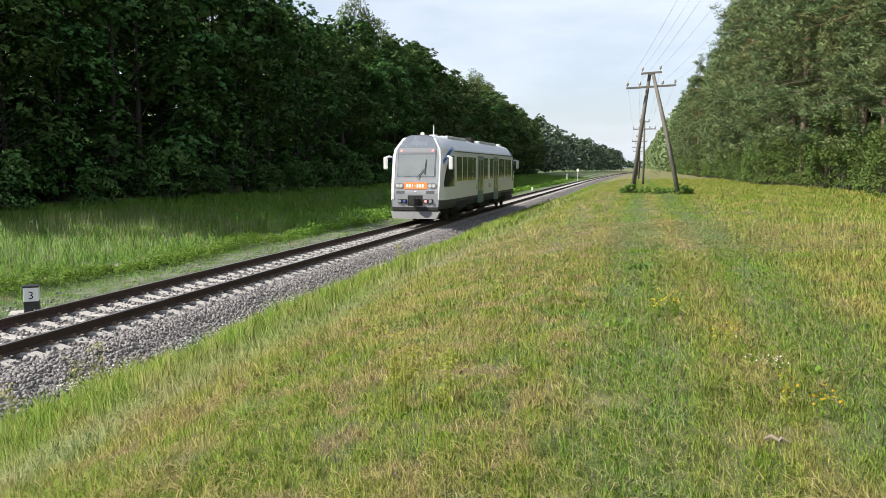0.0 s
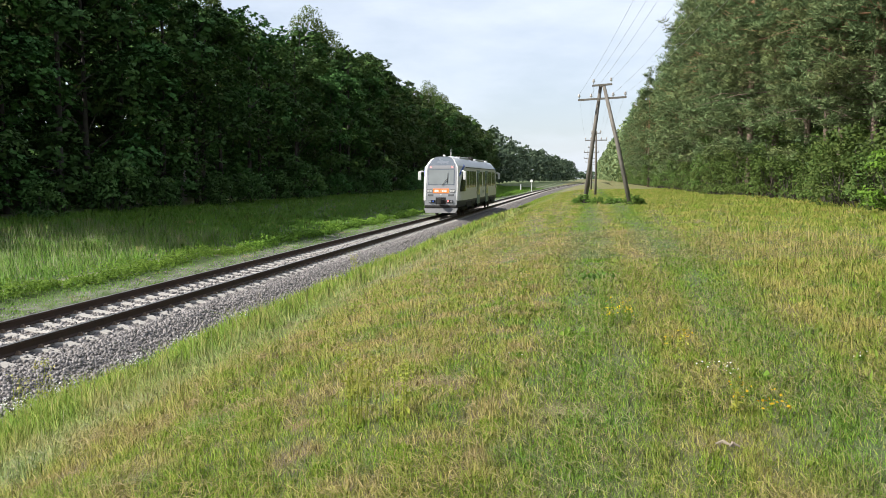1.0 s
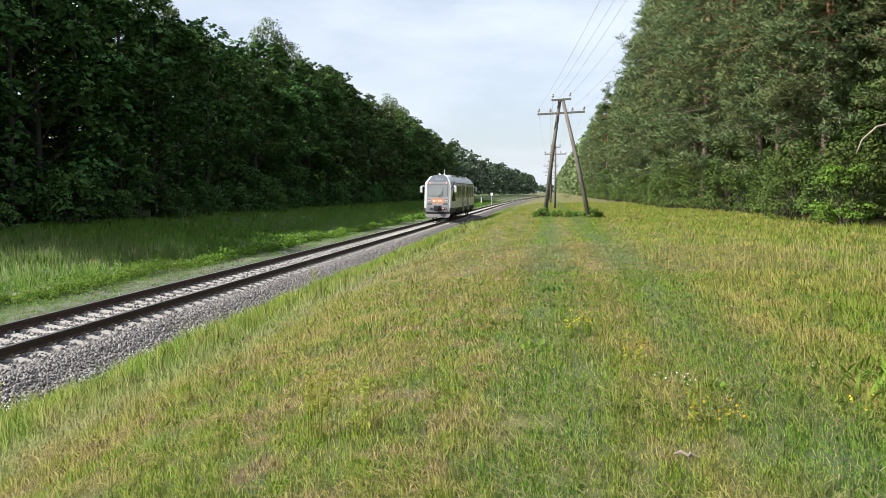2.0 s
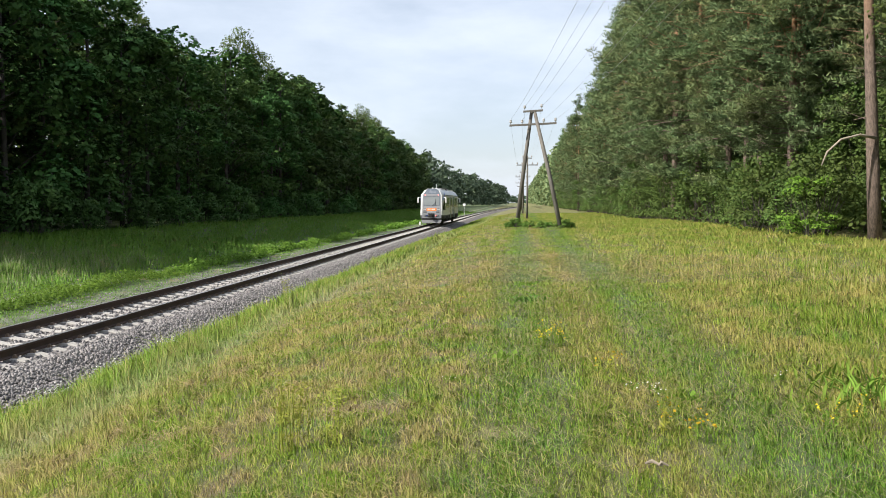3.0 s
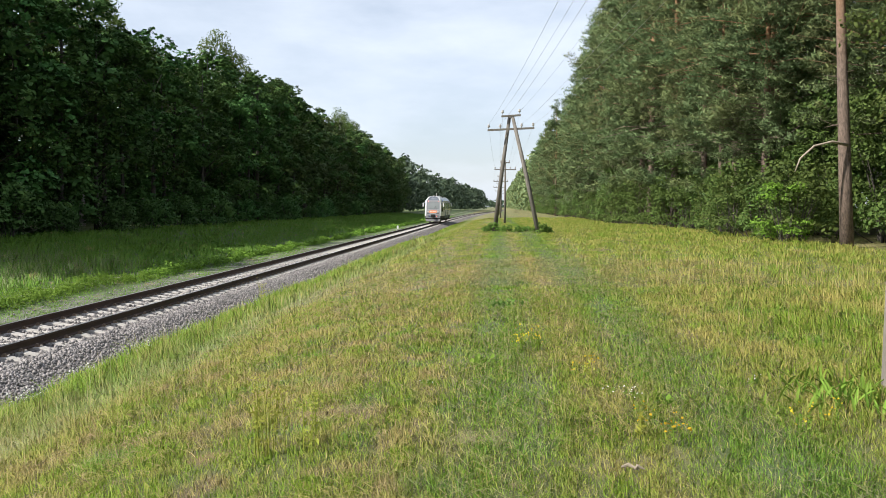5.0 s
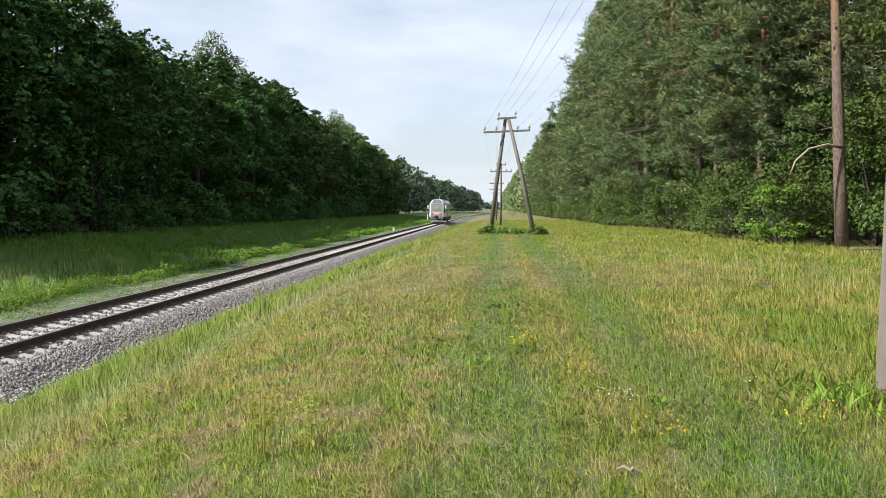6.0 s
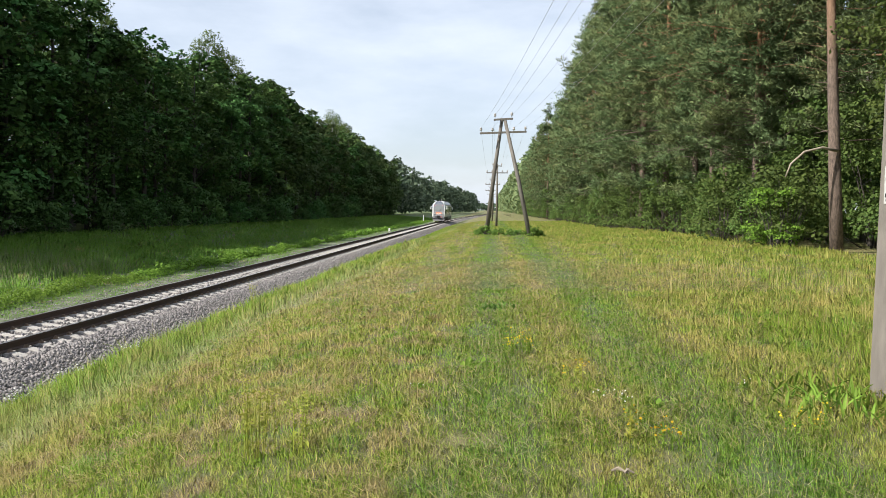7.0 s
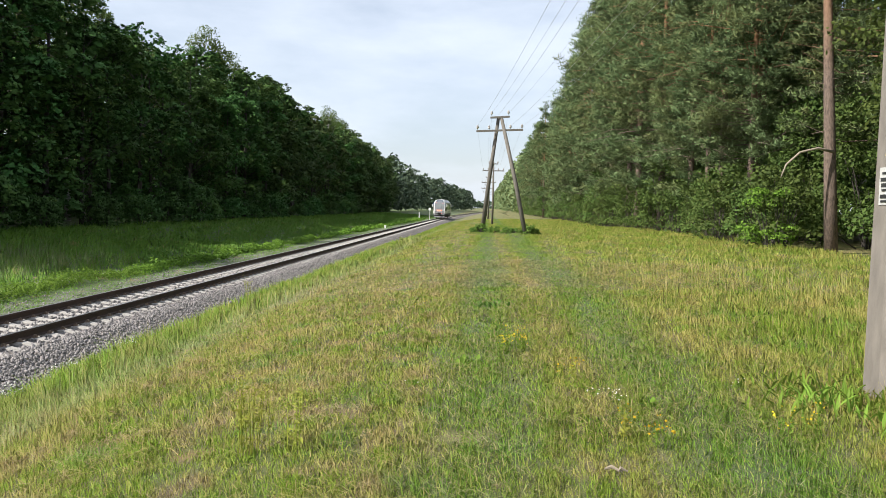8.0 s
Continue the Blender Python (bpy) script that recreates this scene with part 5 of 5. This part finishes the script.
# ---------------------------------------------------------------- flowers and weeds
M_FLOWER_Y = mat_leaf("yellow_flower", (0.48, 0.36, 0.02), (0.62, 0.47, 0.035), None, 0.3)
M_FLOWER_W = mat_leaf("white_flower", (0.68, 0.68, 0.64), (0.80, 0.80, 0.78), None, 0.3)
M_WEED = mat_leaf("weed_leaf", (0.12, 0.20, 0.028), (0.20, 0.30, 0.045), None, 0.35)
M_WEED_DARK = mat_leaf("weed_leaf_dark", (0.085, 0.16, 0.03), (0.15, 0.25, 0.05), None, 0.35)
M_WEED_YELLOW = mat_leaf("weed_leaf_yellow", (0.26, 0.30, 0.05), (0.36, 0.39, 0.07), None, 0.35)
verge_weeds()
M_DEADWOOD = mat_worn("dead_wood", (0.17, 0.14, 0.10), (0.32, 0.27, 0.20), 0.9, 0, 12, 80, 0.3)


def flower_clump(x, y, h, r, stems, heads, seed, flower, label, leafmat, head_size=0.011):
    """Thin stems with small leaves and clusters of tiny flower heads."""
    rng = np.random.default_rng(seed)
    t = new("wildflower")
    t.location = (x, y, ground_z(x, y))
    tagged(t, label, "wildflower", "wildflowers in the meadow")
    bm = bmesh.new()
    tips, mids = [], []
    for _ in range(stems):
        bx, by = rng.normal(0, r * 0.5, 2)
        tx, ty = bx + rng.normal(0, h * 0.12), by + rng.normal(0, h * 0.12)
        hh = h * rng.uniform(0.7, 1.15)
        bm_tube([(bx, by, -0.02), ((bx + tx) / 2, (by + ty) / 2, hh * 0.55), (tx, ty, hh)], [0.0035, 0.003, 0.002], 4, bm, caps=False)
        tips.append((tx, ty, hh))
        mids += [(bx + (tx - bx) * f, by + (ty - by) * f, hh * f) for f in (0.25, 0.45, 0.6, 0.75)]
    part("stem", bm, leafmat, t)["kind"] = "stuff"
    c = np.repeat(np.array(tips), heads, axis=0) + rng.normal(0, 1, (stems * heads, 3)) * np.array([0.03, 0.03, 0.03])
    part_me("blossom", tri_mesh("blossom", leaf_cards(rng, c, unit(rng.normal(size=c.shape) * 0.5 + np.array([0, -0.3, 1])), head_size * 1.6, 0.95), 4, flower), t)
    c = np.repeat(np.array(mids), 3, axis=0) + rng.normal(0, 0.015, (len(mids) * 3, 3))
    part_me("foliage", tri_mesh("foliage", leaf_cards(rng, c, unit(rng.normal(size=c.shape) + np.array([0, 0, 0.8])), 0.045, 0.3), 4, leafmat), t)


YEL = "clump of small yellow meadow flowers on thin stems"
WHT = "tiny white meadow flowers in short grass"
flower_clump(0.42, 8.75, 0.26, 0.16, 9, 9, 1, M_FLOWER_Y, YEL, M_WEED)
flower_clump(0.22, 8.6, 0.22, 0.10, 5, 8, 2, M_FLOWER_Y, YEL, M_WEED)
flower_clump(1.18, 5.4, 0.17, 0.05, 3, 8, 3, M_FLOWER_Y, YEL, M_WEED, 0.014)
flower_clump(0.98, 5.5, 0.18, 0.05, 3, 7, 4, M_FLOWER_Y, YEL, M_WEED_YELLOW, 0.012)
flower_clump(2.42, 5.85, 0.19, 0.09, 4, 5, 5, M_FLOWER_Y, YEL, M_WEED)
flower_clump(2.12, 5.7, 0.17, 0.07, 3, 5, 6, M_FLOWER_Y, YEL, M_WEED)
flower_clump(0.85, 7.5, 0.20, 0.08, 5, 7, 7, M_FLOWER_Y, YEL, M_WEED_YELLOW, 0.012)
flower_clump(-0.9, 11.6, 0.22, 0.10, 4, 6, 8, M_FLOWER_Y, YEL, M_WEED)
flower_clump(1.15, 6.6, 0.07, 0.07, 6, 4, 9, M_FLOWER_W, WHT, M_WEED, 0.010)
flower_clump(0.98, 6.75, 0.06, 0.05, 4, 3, 10, M_FLOWER_W, WHT, M_WEED, 0.010)
flower_clump(-0.62, 7.1, 0.06, 0.05, 3, 3, 11, M_FLOWER_W, WHT, M_WEED, 0.009)
flower_clump(2.35, 7.4, 0.08, 0.06, 3, 3, 12, M_FLOWER_W, WHT, M_WEED, 0.009)
for k, (px, py) in enumerate(((-7.05, 9.8), (-7.0, 11.4), (-6.95, 13.2), (-7.0, 15.6), (-7.05, 8.9))):
    flower_clump(px, py, 0.28, 0.28, 10, 7, 20 + k, M_FLOWER_W, "white flowering weeds at the ballast's edge", M_WEED, 0.018)
flower_clump(-1.50, 5.25, 0.46, 0.10, 9, 16, 31, M_WEED_YELLOW, "tall yellow-green weed in the dry grass", M_WEED_YELLOW, 0.012)
flower_clump(-1.22, 5.2, 0.38, 0.06, 5, 14, 32, M_WEED_YELLOW, "tall yellow-green weed in the dry grass", M_WEED_YELLOW, 0.012)
for k, (px, py, hh) in enumerate(((-6.6, 8.4, 0.62), (-6.9, 7.6, 0.5), (-7.0, 9.3, 0.7), (-6.7, 22.5, 0.8), (-6.8, 23.2, 0.7))):
    flower_clump(px, py, hh, 0.10, 6, 10, 40 + k, M_DRY, "dry tawny seed head weed beside the ballast", M_WEED_YELLOW, 0.02)


def leafy_weed(x, y, count, length, wide, mat, seed, spread, label, name="leafy_weed"):
    """Rosette of long arching leaves with a keel."""
    rng = np.random.default_rng(seed)
    t = new(name)
    t.location = (x, y, ground_z(x, y))
    tagged(t, label, "weed", "weeds in the meadow")
    verts, faces = [], []
    for _ in range(count):
        bx, by = rng.normal(0, spread, 2)
        a = rng.uniform(0, 6.28)
        ln, tl = length * rng.uniform(0.55, 1.2), rng.uniform(0.15, 0.8)
        d = np.array([math.cos(a), math.sin(a), 0])
        sd = np.array([-math.sin(a), math.cos(a), 0])
        i = len(verts)
        for f, wf in ((0, 0.25), (0.3, 0.8), (0.6, 1.0), (0.85, 0.6), (1.0, 0.03)):
            p = np.array([bx, by, -0.01]) + d * ln * tl * f ** 1.5 + np.array([0, 0, ln * (f - 0.45 * tl * f * f)])
            verts += [p - sd * wide * wf * 0.5 + np.array([0, 0, 0.01]), p, p + sd * wide * wf * 0.5 + np.array([0, 0, 0.01])]
        for r in range(4):
            for c in range(2):
                q = i + r * 3 + c
                faces.append((q, q + 1, q + 4, q + 3))
    part_me("leaves", mesh_ob("leaves", verts, faces, mat, True), t)


for k, (px, py, c) in enumerate(((3.0, 6.95, 26), (2.75, 6.7, 20), (3.25, 6.75, 22), (2.95, 7.4, 20), (2.55, 7.1, 14), (3.45, 6.6, 14), (2.35, 6.5, 10), (3.05, 6.3, 14))):
    leafy_weed(px, py, int(c * 1.5), 0.21, 0.026, M_WEED, 60 + k, 0.16, "bright green dock-like weed by the pole's foot")
leafy_weed(0.08, 12.75, 30, 0.13, 0.045, M_WEED_DARK, 80, 0.13, "dark green broad-leaved weed in the rut")
leafy_weed(0.22, 13.2, 16, 0.11, 0.04, M_WEED_DARK, 81, 0.10, "dark green broad-leaved weed in the rut")
leafy_weed(-0.14, 8.05, 14, 0.10, 0.05, M_WEED, 82, 0.06, "small green broad-leaved weed in the rut")
leafy_weed(1.35, 6.45, 10, 0.09, 0.05, M_WEED, 83, 0.05, "small green broad-leaved weed in the rut")
leafy_weed(-1.35, 5.15, 9, 0.09, 0.02, M_WEED, 84, 0.07, "dark low weed in dry grass")
pole_weed = shrub(95, 0.62, 0.55, 16, 46, 0.12, M_WEED_DARK, "low dark weeds round the pole's feet")
pole_weed["category"] = "weed"
used_weed = set()
for px, py, rz, sc in ((-0.15, 51.9, 0, 1.0), (0.6, 51.2, 80, 0.75), (1.3, 50.5, 150, 0.7), (2.6, 49.6, 200, 1.05), (3.1, 49.9, 260, 0.7), (-0.7, 51.4, 310, 0.6), (1.9, 51.6, 30, 0.6)):
    stand(pole_weed, used_weed, px, py, rz, sc, "weeds round the pole")


def wood_chip(x, y, rz, ln):
    bm = bmesh.new()
    bm_tube([(-ln / 2, 0, 0.03), (-ln * 0.1, 0.012, 0.045), (ln / 2, -0.01, 0.028)], [0.006, 0.012, 0.005], 6, bm)
    ob = new("wood_chip")
    tagged(ob, "pale weathered piece of dead wood on the grass", "dead wood")
    part("splinter", bm, M_DEADWOOD, ob)
    ob.matrix_basis = pose(x, y, ground_z(x, y) + 0.02, 0, 0, rz)


wood_chip(0.79, 4.72, -12, 0.10)
wood_chip(0.84, 4.70, 25, 0.06)

# ---------------------------------------------------------------- sleepers and fasteners
def sleeper_mesh():
    xs = (-1.35, -1.28, -1.0, -0.6, -0.3, 0.3, 0.6, 1.0, 1.28, 1.35)
    zt = (-0.262, -0.247, -0.187, -0.187, -0.235, -0.235, -0.187, -0.187, -0.247, -0.262)
    verts, faces = [], []
    for x, z in zip(xs, zt):
        verts += [(x, -0.145, -0.40), (x, -0.115, z - 0.012), (x, -0.10, z), (x, 0.10, z), (x, 0.115, z - 0.012), (x, 0.145, -0.40)]
    for i in range(len(xs) - 1):
        for k in range(5):
            a = i * 6 + k
            faces.append((a, a + 6, a + 7, a + 1))
    e = (len(xs) - 1) * 6
    faces += [(0, 1, 2, 3, 4, 5), (e + 5, e + 4, e + 3, e + 2, e + 1, e)]
    return mesh_ob("sleeper", verts, faces, M_CONCRETE)


SPACING = 0.545
sl_me = sleeper_mesh()
rng_s = random.Random(3)
for k in range(300):
    y = 5.0 + SPACING * k
    ob = new("sleeper", sl_me)
    ob.parent = railway_track
    ob.matrix_basis = pose(TRACK_X + bend(y) + rng_s.uniform(-0.012, 0.012), y, RAIL_Z + rng_s.uniform(-0.004, 0.002), 0, 0, rng_s.uniform(-0.5, 0.5))


def far_sleepers():
    bm = bmesh.new()
    for k in range(300, 640):
        y = 5.0 + SPACING * k
        x = TRACK_X + bend(y)
        bm_box(x - 1.35, x + 1.35, y - 0.12, y + 0.12, RAIL_Z - 0.35, RAIL_Z - 0.19, 0, bm)
    ob = part("far_sleepers", bm, M_CONCRETE, railway_track, "concrete sleepers far along the track")
    ob["kind"] = "stuff"


def clip_shape(x, y, verts, faces):
    i = len(verts)
    for w, d, z in ((0.05, 0.035, -0.187), (0.032, 0.024, -0.150), (0.02, 0.02, -0.122)):
        verts += [(x - w, y - d, z), (x + w, y - d, z), (x + w, y + d, z), (x - w, y + d, z)]
    for r in (0, 4):
        faces += [(i + r + k, i + r + (k + 1) % 4, i + r + 4 + (k + 1) % 4, i + r + 4 + k) for k in range(4)]
    faces.append((i + 8, i + 9, i + 10, i + 11))


def fasteners():
    verts, faces = [], []
    clip_shape(0, 0, verts, faces)
    clip_me = mesh_ob("rail_clip", verts, faces, M_CLIP)
    verts, faces = [], []
    for k in range(5, 150):
        y = 5.0 + SPACING * k
        for sx in (-0.7975, 0.7975):
            for d in (-0.115, 0.115):
                if k < 80:
                    part_me("rail_clip", clip_me, railway_track).matrix_basis = pose(TRACK_X + sx + d, y, RAIL_Z)
                else:
                    clip_shape(TRACK_X + sx + d, y, verts, faces)
    far = part_me("far_clips", mesh_ob("far_clips", [(x, y, z + RAIL_Z) for x, y, z in verts], faces, M_CLIP), railway_track, "rusty rail clips far along the track")
    far["kind"] = "stuff"


far_sleepers()
fasteners()


# ---------------------------------------------------------------- what moves
def motions():
    rows = [(0.0, 36.6), (0.5, 45.8), (1.0, 55.2), (1.5, 64.6), (3.0, 92.0), (3.5, 100.9), (4.0, 109.4), (4.5, 117.8), (6.0, 143.6), (6.5, 152.4), (7.0, 161.0), (7.5, 169.2), (8.0, 177.0)]
    out = []
    for t, y in rows:
        mid = y + 0.5 * LENGTH
        slope = math.degrees(math.atan((bend(mid + 6) - bend(mid - 6)) / 12))
        out.append((t, pose(TRACK_X + bend(y), y, RAIL_Z, 0, 0, -slope)))
    walk(the_railcar, out)


motions()
